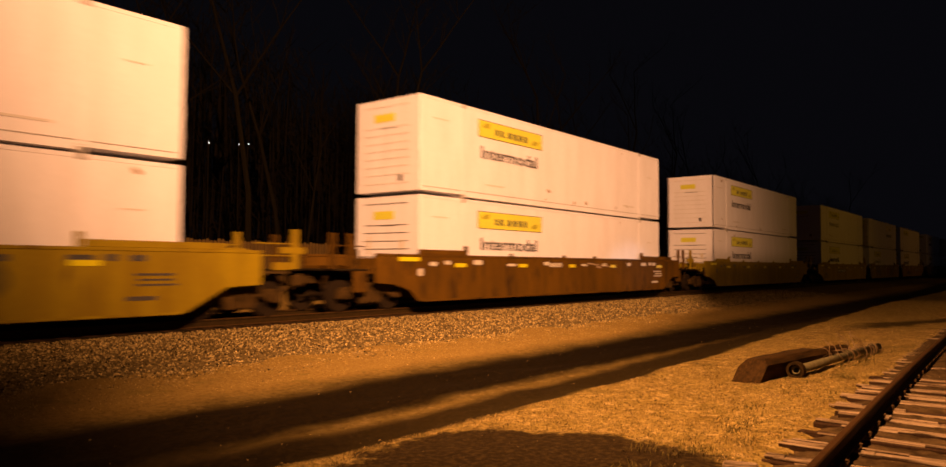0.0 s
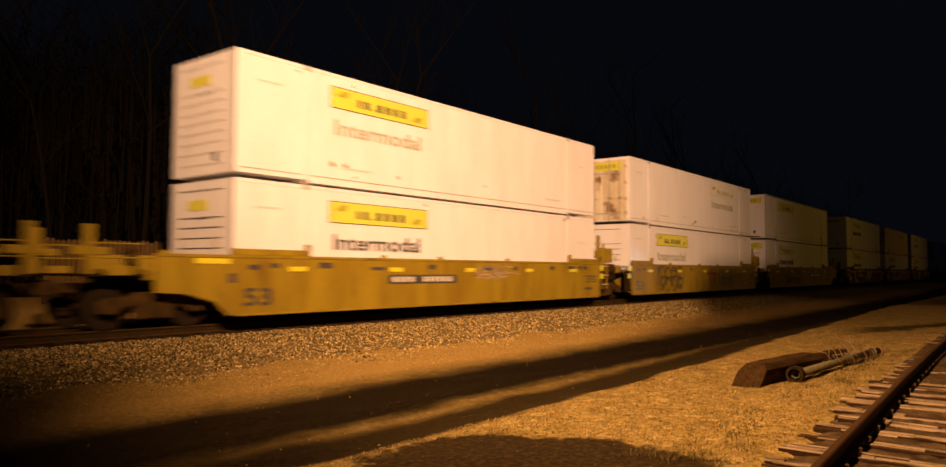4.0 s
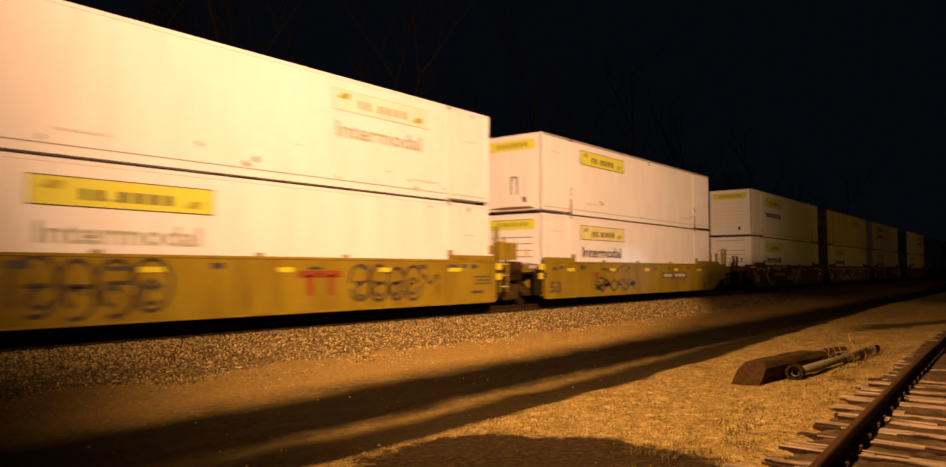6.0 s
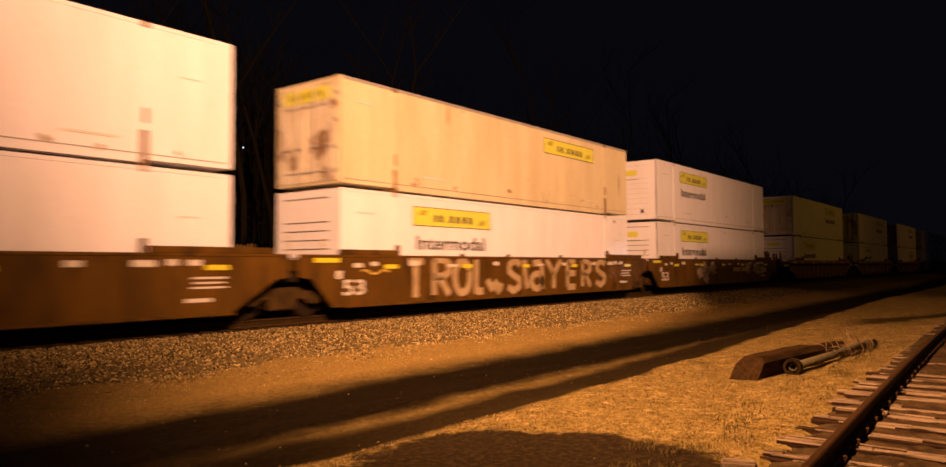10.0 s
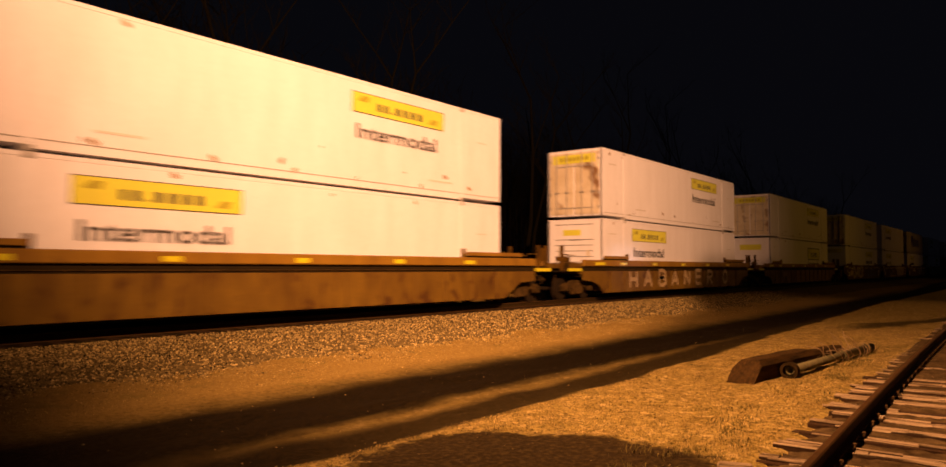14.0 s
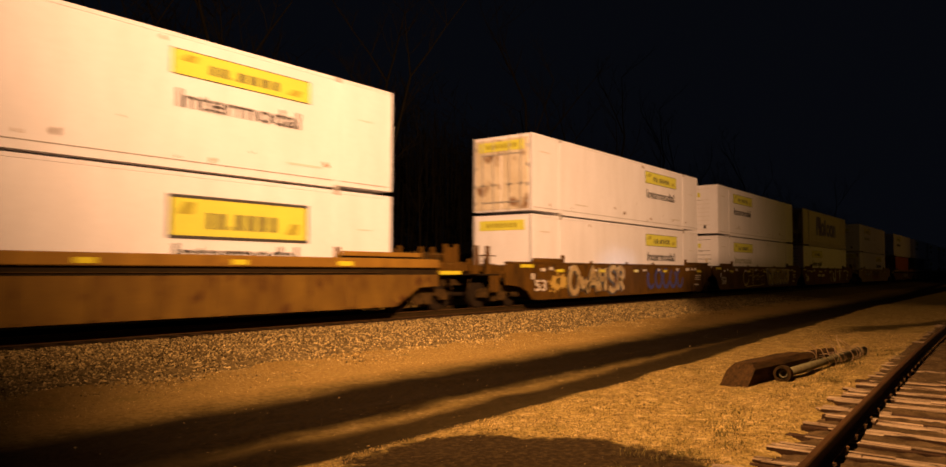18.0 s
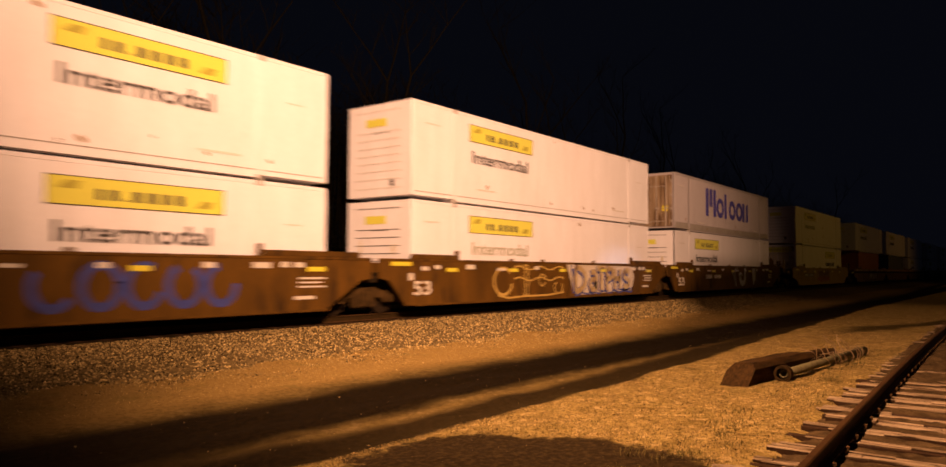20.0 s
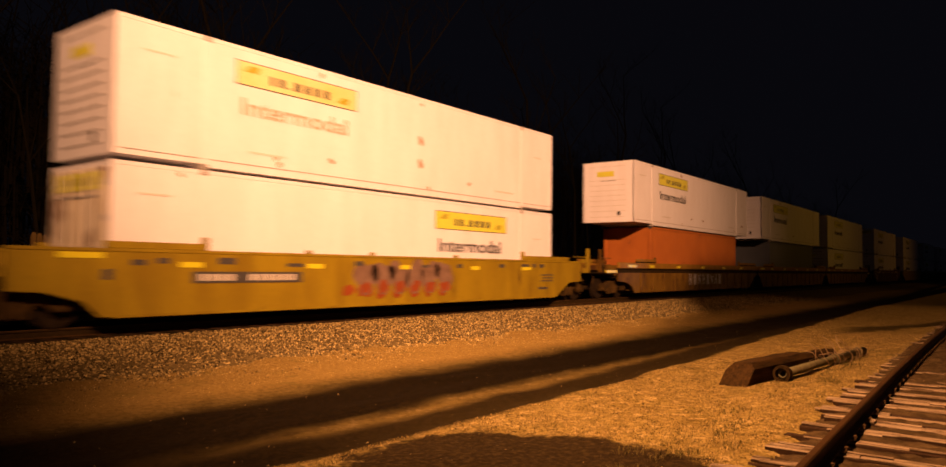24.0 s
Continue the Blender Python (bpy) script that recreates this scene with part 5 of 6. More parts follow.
def decorate(k, car):
    r = random.Random(100 + k)
    if k == -1:
        bm = bmesh.new()
        for i in range(4):
            blob(bm, 11.0 + 0.5 * i, 0.85 + r.uniform(-0.15, 0.15), 0.45, 0.42, 0, r)
        spray(car, bm, GREENISH, "dull green sprayed patch")
    if k == 2:
        number_board(car, 4.6)
        for i in range(9):
            x, z = 8.2 + r.uniform(0, 1.2), 0.98 + 0.045 * i
            spray(car, ribbon(bmesh.new(), wave(x, x + r.uniform(0.7, 1.9), z, 0.02, 14, 1.5, r.uniform(0, 6)), r.uniform(0.02, 0.05), 0), G_SPLASH, "pale scrape in the paint")
    if k == 0:
        for i in range(6):
            x = 8.9 + 0.35 * i
            spray(car, ribbon(bmesh.new(), wave(x, x + r.uniform(0.2, 0.6), 1.18 + r.uniform(0, 0.18), 0.01, 8, 1.0), r.uniform(0.03, 0.07), 0), G_SPLASH, "pale scrape in the paint")
        spray(car, bar_row(bmesh.new(), 6.6, 7.4, 1.18, 1.32, 4), STENCIL)
    if k == 3:
        spray(car, loops(bmesh.new(), 2.45, 0.36, 4, 0.70, 1.05, 0.085, r), G_BLACK, "black rounded sprayed outlines")
        bm = bmesh.new()
        for x in (8.8, 9.45):
            ribbon(bm, [(x - 0.36, 1.10), (x, 1.12), (x + 0.34, 1.10)], 0.17, 0)
            ribbon(bm, [(x, 1.10), (x + 0.02, 0.60)], 0.17, 0)
        spray(car, bm, G_RED, "red sprayed strokes")
        bm = loops(bmesh.new(), 10.1, 0.38, 4, 0.66, 0.95, 0.08, r)
        ribbon(bm, wave(12.7, 13.5, 0.95, 0.12, 14, 1.5), 0.07, 0)
        spray(car, bm, G_BLACK, "black rounded sprayed outlines")
    if k == 4:
        bm = bmesh.new()
        ribbon(bm, wave(3.45, 6.95, 0.52, 0.13, 40, 3.5, 1.2), 0.10, 0)
        ribbon(bm, wave(3.7, 6.9, 0.72, 0.10, 40, 4.5, 2.5), 0.075, 0)
        ribbon(bm, [(4.4, 1.10), (4.8, 1.28), (5.2, 1.20), (5.6, 1.32), (6.0, 1.44)], 0.06, 0)
        ribbon(bm, [(3.4, 0.72), (3.8, 0.92), (4.2, 0.86)], 0.08, 0)
        ribbon(bm, arc(4.5, 0.98, 0.26, 0.26, 20, 300), 0.055, 0)
        ribbon(bm, arc(5.3, 0.95, 0.28, 0.22, 60, 330), 0.055, 0)
        ribbon(bm, arc(6.1, 1.0, 0.24, 0.2, 0, 280), 0.05, 0)
        for x, z in ((3.75, 0.52), (4.35, 0.62), (6.75, 0.66)):
            blob(bm, x, z, 0.26, 0.10, 0, r)
        spray(car, bm, G_BLACK, "black ragged sprayed lettering")
        spray(car, blob(bmesh.new(), 3.55, 1.02, 0.2, 0.12, 0, r), G_RED)
        number_board(car, 9.75)
    if k == 5:
        bm, b2, b3, b4 = bmesh.new(), bmesh.new(), bmesh.new(), bmesh.new()
        prism(bm, [(2.5, 0.45), (2.9, 1.0), (2.75, 1.42), (5.0, 1.30), (6.2, 1.42), (7.6, 1.44), (8.4, 1.2), (7.9, 0.85), (8.3, 0.4), (7.2, 0.30), (6.4, 0.5), (5.6, 0.28), (4.4, 0.42), (3.6, 0.26)], -0.001, 0.001)
        spray(car, bm, G_BLUE, "dark blue sprayed mass")
        prism(b2, [(1.9, 0.95), (2.75, 1.38), (3.0, 1.36), (2.35, 0.92), (2.75, 0.60), (2.6, 0.28), (2.3, 0.62)], -0.001, 0.001)
        for x, z, a, c in ((3.9, 1.38, 0.5, 0.09), (4.9, 1.36, 0.4, 0.08), (5.9, 1.40, 0.5, 0.08), (3.1, 0.42, 0.16, 0.13), (7.1, 0.72, 0.28, 0.16), (3.7, 0.30, 0.12, 0.12)):
            blob(b2, x, z, a, c, 0, r)
        for i in range(5):
            blob(b2, 7.9 + 0.45 * i, 0.88 + 0.18 * math.sin(i * 2.1), 0.32, 0.32, 0, r, wob=0.2)
        prism(b2, [(8.9, 1.1), (10.2, 1.46), (9.9, 1.05), (9.3, 0.85)], -0.001, 0.001)
        spray(car, b2, G_CREAM, "cream sprayed shapes", 0.003)
        spray(car, bar_row(b3, 3.7, 6.2, 0.80, 1.0, 10), G_YEL, "yellow bars", 0.006)
        for i in range(7):
            ribbon(b4, arc(8.0 + 0.3 * i, 0.85 + r.uniform(-0.25, 0.3), 0.16, 0.14, r.uniform(0, 180), r.uniform(260, 460)), 0.05, 0)
        ribbon(b4, [(8.9, 1.0), (9.6, 1.25), (10.2, 1.46)], 0.05, 0)
        spray(car, b4, G_BLACK, "black sprayed detail", 0.006)
    if k == 6:
        for ch, x, w, z, h in (("T", 2.3, 0.62, 0.36, 1.02), ("R", 3.3, 0.80, 0.40, 1.02), ("O", 4.25, 0.85, 0.40, 1.0), ("L", 5.3, 0.42, 0.42, 1.0), ("l", 5.85, 0.85, 0.36, 0.62),
                               ("S", 7.0, 0.78, 0.40, 1.0), ("i", 7.75, 0.55, 0.46, 0.96), ("a", 8.35, 0.85, 0.42, 0.92), ("Y", 9.4, 0.95, 0.42, 1.02), ("E", 10.75, 0.66, 0.44, 0.96),
                               ("R", 11.85, 0.70, 0.44, 0.96), ("S", 12.95, 0.80, 0.46, 0.94)):
            sprayed_letter(car, ch, x, z, w, h, G_TROLL, 0.225, "worn cream sprayed capital letter")
    if k == 6:
        bm = ribbon(bmesh.new(), wave(0.55, 1.55, 1.08, 0.05, 24, 1.4, 0.6), 0.05, 0)
        spray(car, bm, G_YEL, "mustard sprayed scribble")
        b2 = bmesh.new()
        for i in range(5):
            ribbon(b2, arc(14.2 + 0.28 * i, 0.95 + 0.2 * math.sin(2.3 * i), 0.14, 0.22, r.uniform(0, 180), r.uniform(250, 430)), 0.05, 0)
        spray(car, b2, G_MAUVE, "dull pink sprayed scribble")
    if k == 7:
        bm, b2, b3 = bmesh.new(), bmesh.new(), bmesh.new()
        for x, z, q in ((4.9, 0.85, 0.5), (5.5, 0.6, 0.4), (5.9, 0.95, 0.32), (5.2, 1.2, 0.3)):
            blob(bm, x, z, q, q * 0.8, 0, r, wob=0.25)
        for x, z, q in ((6.5, 1.10, 0.36), (12.3, 1.05, 0.34), (13.6, 1.02, 0.32), (14.3, 0.92, 0.42), (15.0, 0.9, 0.34)):
            burst(bm, x, z, q, r)
        spray(car, bm, G_SPLASH, "cream splashed sprayed shapes")
        bar_row(bar_row(b2, 9.7, 10.9, 0.85, 1.06, 4), 11.1, 12.4, 0.85, 1.06, 5)
        spray(car, b2, G_YEL, "plain yellow bars")
        for i in range(6):
            ribbon(b3, arc(4.9 + 0.25 * i, 0.85 + r.uniform(-0.3, 0.3), 0.15, 0.12, r.uniform(0, 180), r.uniform(200, 400)), 0.04, 0)
        spray(car, b3, G_BLACK, "", 0.003)
    if k == 9:
        for i, ch in enumerate("HABANERO"):
            sprayed_letter(car, ch, 2.0 + 1.5 * i + (1.0 if i == 7 else 0.12 if i == 6 else 0.0), 0.40 + 0.02 * (i % 3), 0.80 - 0.03 * (i % 2), 0.66, G_TROLL, 0.16, "cream sprayed capital letter")
    if k == 10:
        spray(car, burst(burst(bmesh.new(), 2.3, 0.78, 0.26, r), 2.8, 0.82, 0.22, r), G_MAUVE, "worn pale paint splash")
    if k == 11:
        b3, b4 = bmesh.new(), bmesh.new()
        for ch, x, w, z, h in (("O", 2.25, 0.85, 0.36, 1.0), ("l", 3.1, 0.75, 0.40, 0.85), ("A", 3.75, 0.80, 0.42, 0.95), ("H", 4.65, 0.62, 0.42, 0.92), ("S", 5.5, 0.75, 0.40, 1.0), ("R", 6.3, 0.60, 0.44, 0.9)):
            sprayed_letter(car, ch, x - 0.06, z - 0.03, w, h, G_BLACK, 0.36, "black shadow of the sprayed letter", 0.0)
            sprayed_letter(car, ch, x, z, w, h, G_CREAM, 0.22, "cream sprayed letter", 0.003)
        for x in (1.3, 1.8):
            burst(b3, x, 0.8, 0.32, r)
        spray(car, b3, G_YEL, "mustard splash")
        for i in range(5):
            ribbon(b4, arc(9.7 + 0.85 * i, 0.88, 0.36, 0.40, r.uniform(0, 180), r.uniform(300, 500)), 0.17, 0)
        spray(car, b4, G_COBALT, "blue looping sprayed letters")
    if k == 12:
        bm, b2, b3 = bmesh.new(), bmesh.new(), bmesh.new()
        ribbon(bm, arc(4.3, 0.85, 0.52, 0.44, 40, 350), 0.09, 0)
        ribbon(bm, [(4.0, 0.40), (4.6, 0.30), (5.6, 0.34), (7.0, 0.34), (8.2, 0.42)], 0.06, 0)
        for x in (5.55, 5.75):
            ribbon(bm, [(x, 0.36), (x + 0.06, 0.9), (x, 1.32)], 0.06, 0)
        ribbon(bm, arc(5.65, 1.32, 0.14, 0.08, 0, 180), 0.05, 0)
        ribbon(bm, arc(6.7, 0.88, 0.22, 0.2, 0, 340), 0.05, 0)
        ribbon(bm, arc(7.8, 0.6, 0.3, 0.2, 120, 400), 0.05, 0)
        for z0, z1 in ((0.92, 0.96), (1.3, 1.38)):
            ribbon(bm, wave(4.9, 8.2, z0, 0.06, 30, 2.5), 0.045, 0)
        spray(car, bm, G_YEL, "mustard outline sprayed lettering")
        prism(b2, [(8.4, 1.44), (8.9, 0.4), (9.6, 0.28), (13.9, 0.40), (14.2, 0.95), (13.9, 1.40)], -0.001, 0.001)
        spray(car, b2, G_WHITE, "white rounded sprayed letters")
        for ch, x, w, z, h in (("D", 8.95, 0.95, 0.42, 0.92), ("a", 10.15, 0.62, 0.46, 0.72), ("T", 10.8, 0.70, 0.44, 0.88), ("P", 11.55, 0.62, 0.44, 0.88), ("H", 12.25, 0.62, 0.46, 0.84), ("S", 13.1, 0.62, 0.52, 0.72)):
            sprayed_letter(car, ch, x - 0.07, z - 0.05, w, h, G_COBALT, 0.30, "blue shadow of the sprayed letter", 0.003)
            sprayed_letter(car, ch, x, z, w, h, G_CREAM, 0.21, "tan sprayed letter", 0.006)
        ribbon(b3, [(8.7, 1.42), (8.95, 0.8), (9.4, 0.36)], 0.10, 0)
        ribbon(b3, wave(9.2, 14.0, 0.36, 0.05, 30, 5), 0.07, 0)
        ribbon(b3, [(12.9, 0.42), (13.9, 0.46)], 0.08, 0)
        spray(car, b3, G_COBALT, "blue outlines of the sprayed letters", 0.003)
    if k == 13:
        bm, b2, b3 = bmesh.new(), bmesh.new(), bmesh.new()
        ribbon(bm, [(8.9, 1.42), (8.5, 1.15), (8.62, 0.7), (8.75, 0.34)], 0.07, 0)
        ribbon(bm, [(9.2, 0.98), (9.5, 1.1), (9.8, 1.0)], 0.16, 0)
        ribbon(bm, [(10.34, 1.44), (10.36, 1.15)] + arc(9.90, 0.86, 0.46, 0.36, 15, -190, 22), 0.32, 0)
        ribbon(bm, [(8.05, 1.05), (8.45, 1.28), (8.95, 1.43)], 0.06, 0)
        ribbon(bm, [(8.22, 1.02), (8.35, 0.7), (8.62, 0.36)], 0.06, 0)
        prism(bm, [(11.75, 1.40), (12.35, 1.40), (12.45, 0.8), (12.05, 0.36), (11.8, 0.8)], -0.001, 0.001)
        spray(car, bm, G_GREY, "silver sprayed shapes")
        ribbon(b2, [(12.4, 1.38), (12.85, 0.9), (12.6, 0.4)], 0.10, 0)
        ribbon(b2, [(10.75, 1.4), (10.9, 0.7), (10.7, 0.36)], 0.07, 0)
        spray(car, b2, G_BLACK, "black sprayed strokes")
        bar_row(bar_row(b3, 3.75, 4.7, 0.82, 1.02, 4), 5.0, 6.1, 0.82, 1.02, 6)
        spray(car, b3, STENCIL, "plain cream bars")
    if k == 14:
        number_board(car, 1.65)
        bm, b2, b3 = bmesh.new(), bmesh.new(), bmesh.new()
        for i in range(6):
            blob(bm, 6.6 + 0.64 * i, 1.0, 0.40, 0.38, 0, r, wob=0.18)
            blob(b2, 6.6 + 0.64 * i, 0.62, 0.24, 0.22, 0, r, wob=0.2)
            ribbon(b3, arc(6.6 + 0.64 * i, 0.88, 0.26, 0.38, r.uniform(60, 200), r.uniform(330, 480)), 0.04, 0)
        blob(b2, 6.0, 0.62, 0.2, 0.15, 0, r)
        spray(car, bm, G_MAUVE, "mauve sprayed letters")
        spray(car, b2, G_RED, "orange-red lower part of the sprayed letters", 0.003)
        spray(car, b3, G_MAUVE, "dark outlines", 0.006)
    if k == 15:
        for i in range(8):
            part("sprayed_lettering", text_mesh("spray_bar%d" % (i % 3), "HIN"[i % 3], 0.34, 0.55, G_GREY, 0.03), None, car, at=(6.0 + 0.62 * i, SY - 0.003, 0.5))


# ---- the train ----
SPEED, SLOWING = 13.108, 0.0078
# index, place of the first container end at 0 s, paint, ribbed, leading end, trailing end
CARS = [
    (-1, -8.12, YELLOW, False, "coupled", "coupled"), (0, 15.27, BROWN, False, "coupled", "coupled"), (1, 38.42, YELLOW, False, "coupled", "coupled"),
    (2, 61.60, YELLOW, False, "coupled", "short"), (3, 80.85, YELLOW, False, "short", "short"), (4, 100.14, YELLOW, False, "short", "coupled"),
    (5, 123.47, BROWN, False, "coupled", "joined"), (6, 142.77, BROWN, False, "joined", "joined"), (7, 162.06, BROWN, False, "joined", "coupled"),
    (8, 185.28, RUSTY, True, "coupled", "coupled"), (9, 208.55, RUSTY, True, "coupled", "coupled"), (10, 231.85, RUSTY, True, "coupled", "coupled"),
    (11, 255.12, BROWN, False, "coupled", "joined"), (12, 274.42, BROWN, False, "joined", "joined"), (13, 293.71, BROWN, False, "joined", "coupled"),
    (14, 316.95, YELLOW, False, "coupled", "coupled"), (15, 340.14, RUSTY, True, "coupled", "joined"), (16, 359.44, RUSTY, True, "joined", "joined"),
    (17, 378.74, RUSTY, True, "joined", "coupled"), (18, 402.0, BROWN, False, "coupled", "coupled"), (19, 425.2, YELLOW, False, "coupled", "coupled"),
    (20, 448.4, BROWN, False, "coupled", "coupled"), (21, 471.6, RUSTY, True, "coupled", "coupled"),
]
PAINT_WORD = {"mustard_car_paint": "mustard yellow", "red_brown_car_paint": "red-brown", "rusty_tan_car_paint": "rusty tan ribbed"}
W53 = "white 53-foot container"
# for each car: (upper, lower); a tuple is (sign, style, door end, end sign, dirty, rusty, grey top rail)
LOAD = {
    -1: ((None, "full", False, "small", False, False, False), (None, "full", False, "small", True, False, False)),
    0: (("L", "full", False, "small", False, False, False), ("L", "full", False, "small", True, False, False)),
    1: (("L", "full", False, "small", False, False, False), ("L", "full", False, "small", True, False, False)),
    2: (("L", "pale", False, "small", False, False, False), ("L", "full", False, "small", True, False, False)),
    3: (("R", "faded", True, "wide", True, False, False), ("L", "pale", False, None, True, False, False)),
    4: (("L", "plain", False, "wide", False, True, True), ("L", "bleached", False, "wide", True, False, False)),
    5: (("L", "full", False, "wide", False, True, False), ("L", "full", False, None, True, False, False)),
    6: (("R", "plain", True, "wide", True, True, True), ("L", "full", False, None, True, False, False)),
    7: (("L", "full", False, "small", False, False, False), ("L", "full", False, "small", True, False, False)),
    8: (("R", "full", True, "wide", True, False, False), ("L", "full", False, "small", True, False, False)),
    9: (("R", "full", True, "wide", True, False, False), ("L", "full", False, "small", True, False, False)),
    10: (("R", "full", True, "wide", True, False, False), ("R", "framed", False, "mid", False, False, False)),
    11: (("R", "full", True, "wide", True, False, False), ("R", "full", False, "broad", False, False, False)),
    12: (("L", "full", False, "small", False, False, False), ("L", "pale", False, "small", True, False, False)),
    13: (("word", "full", True, None, False, False, True), ("L", "full", False, "small", True, False, False)),
    14: (("L", "bleached_all", False, "small", False, False, False), ("R", "full", True, "wide", True, False, False)),
    15: (("L", "full", False, "small", False, False, False), "orange"),
    16: (("L", "full", False, "small", False, False, False), "slate"),
}
THINGS = []     # (thing, x at 0 s, y, z)


def load(k, level, spec, s):
    z = RAIL_Z + 0.355 + (H53 if level else 0.0)
    where = "stacked on another container" if level else "sunk in the well car"
    if spec == "orange":
        c, x = container40("red-oxide corrugated 40-foot container sunk in the well car", ORANGE), s + 1.98
    elif spec == "slate":
        c, x = container40("dark slate corrugated 40-foot container sunk in the well car", SLATE), s + 1.98
    else:
        sign, style, door, endsign, dirty, rusty, grey = spec
        if sign == "word":
            c = container53("grey corrugated container with a blue word mark, " + where, GREY, wordmark=True, nose="grey")
        else:
            paint = TAN if k == 6 and level else WHITE
            colour = "yellowed rust-streaked container" if paint is TAN else W53
            extra = (" with a yellow sign, " if style != "faded" else " with a faded sign, ") if sign else ", "
            c = container53(colour + extra + where, paint, sign, style, door, endsign, dirty, rusty, grey, nose={4: "plain", 14: "ribbed"}.get(k, "") if level else "")
        x = s
    THINGS.append((c, x, LINE_Y, z))


for k, s, paint, ribbed, front, rear in CARS:
    car = well_car(k, paint, ribbed, front, rear, PAINT_WORD[paint.name] + " double-stack well car on the main line", 40 + k)
    decorate(k, car)
    THINGS.append((car, s, LINE_Y, RAIL_Z))
    up, low = LOAD.get(k, LOAD[0] if k % 2 else LOAD[5])
    load(k, 1, up, s)
    load(k, 0, low, s)


# ---- timbers and pipe beside the siding ----
def timbers():
    """Two squared creosoted timbers lying by the siding."""
    for (x0, y0), (x1, y1), w, h, slant, label in (((10.45, 3.38), (12.75, 3.10), 0.40, 0.31, 0.34, "dark creosoted squared timber lying in dry grass"),
                                                  ((12.95, 3.22), (14.7, 3.0), 0.28, 0.22, 0.05, "shorter dark timber lying behind the first")):
        ln = math.hypot(x1 - x0, y1 - y0)
        bm = bmesh.new()
        # section across the timber, the upper edges worn off; the near end is cut aslant
        sec = [(-w / 2, 0.0), (-w / 2, h * 0.62), (-w * 0.30, h), (w * 0.32, h), (w / 2, h * 0.75), (w / 2, 0.0)]
        rings = []
        rr = random.Random(4)
        for k in range(9):
            u = k / 8
            rings.append([bm.verts.new((a + rr.uniform(-0.006, 0.006), (slant * c / h) * (1 - u) + ln * u, c + (rr.uniform(-0.008, 0.006) if c > 0.1 else 0))) for a, c in sec])
        for p, q in zip(rings, rings[1:]):
            for i in range(6):
                bm.faces.new((p[i], p[(i + 1) % 6], q[(i + 1) % 6], q[i]))
        bm.faces.new(rings[0])
        bm.faces.new(rings[-1][::-1])
        ob = tagged(new("timber", mesh_of(bm, "timber", TIMBER)), label, "timber", "timbers by the siding")
        ob.matrix_world = Matrix.Translation((x0, y0, -0.02)) @ pose(0, 0, 0, 0, 0, math.degrees(math.atan2(y1 - y0, x1 - x0)) - 90)


def pipe():
    p = tagged(new("pipe"), "weathered flanged pipe wound with loose wire, lying in grass", "pipe")
    a, b = Vector((11.25, 2.92, 0.115)), Vector((15.9, 2.62, 0.10))
    d = (b - a).normalized()

    def tube(bm, p0, p1, r, ri, n=20):
        q = (p1 - p0).to_track_quat("Z", "Y").to_matrix()
        rings = []
        for c, rad in ((p0, ri), (p0, r), (p1, r), (p1, ri)):
            rings.append([bm.verts.new(c + q @ Vector((rad * math.cos(6.2832 * i / n), rad * math.sin(6.2832 * i / n), 0))) for i in range(n)])
        rings.append(rings[0])
        for u, v in zip(rings, rings[1:]):
            for i in range(n):
                bm.faces.new((u[i], u[(i + 1) % n], v[(i + 1) % n], v[i]))
        return bm
    part("barrel", tube(bmesh.new(), a, b, 0.062, 0.045), CONCRETE, p, smooth=True)
    part("flange", tube(bmesh.new(), a - d * 0.05, a + d * 0.06, 0.125, 0.088), TRUCK, p, "dark flared rim")
    part("flange", tube(bmesh.new(), a + d * 0.05, a + d * 0.085, 0.12, 0.05), CONCRETE, p, "flange ring")
    part("flange", tube(bmesh.new(), a + d * 2.6, a + d * 2.72, 0.085, 0.055), CONCRETE, p, "collar")
    part("flange", tube(bmesh.new(), b - d * 0.5, b - d * 0.42, 0.085, 0.055), CONCRETE, p, "collar")
    rng = random.Random(12)
    for k in range(5):
        bm = bmesh.new()
        s0 = 1.5 + 0.5 * k
        pts = []
        for i in range(36):
            u = i / 35
            ang = u * (10 + 4 * k) + k
            rad = 0.078 + 0.05 * abs(math.sin(3.1 * u + k)) + rng.uniform(0, 0.02)
            c = a + d * (s0 + 1.0 * u)
            pts.append(c + Vector((0.02 * math.sin(5 * u), rad * math.cos(ang), rad * math.sin(ang))))
        rings = [[bm.verts.new(u + Vector((0.006 * ca, 0, 0)) + Vector((0, u.y - a.y, u.z - a.z)).normalized() * 0.006 * sa) for ca, sa in ((1, 0), (0, 1), (-1, 0), (0, -1))] for u in pts]
        for u, v in zip(rings, rings[1:]):
            for i in range(4):
                bm.faces.new((u[i], u[(i + 1) % 4], v[(i + 1) % 4], v[i]))
        part("wire_coil", bm, WIRE, p, "loose wire wound round the pipe")
    for k in range(9):
        bm = bmesh.new()
        c = a + d * (1.6 + 0.28 * k)
        tip = c + Vector((rng.uniform(-0.45, 0.15), rng.uniform(0.0, 0.3), rng.uniform(0.22, 0.42)))
        mid = (c + tip) / 2 + Vector((rng.uniform(-0.1, 0.1), rng.uniform(-0.1, 0.1), 0.06))
        rod(bm, c, mid, 0.007, n=4)
        rod(bm, mid, tip, 0.006, n=4)
        part("wire_end", bm, WIRE, p)


timbers()
pipe()


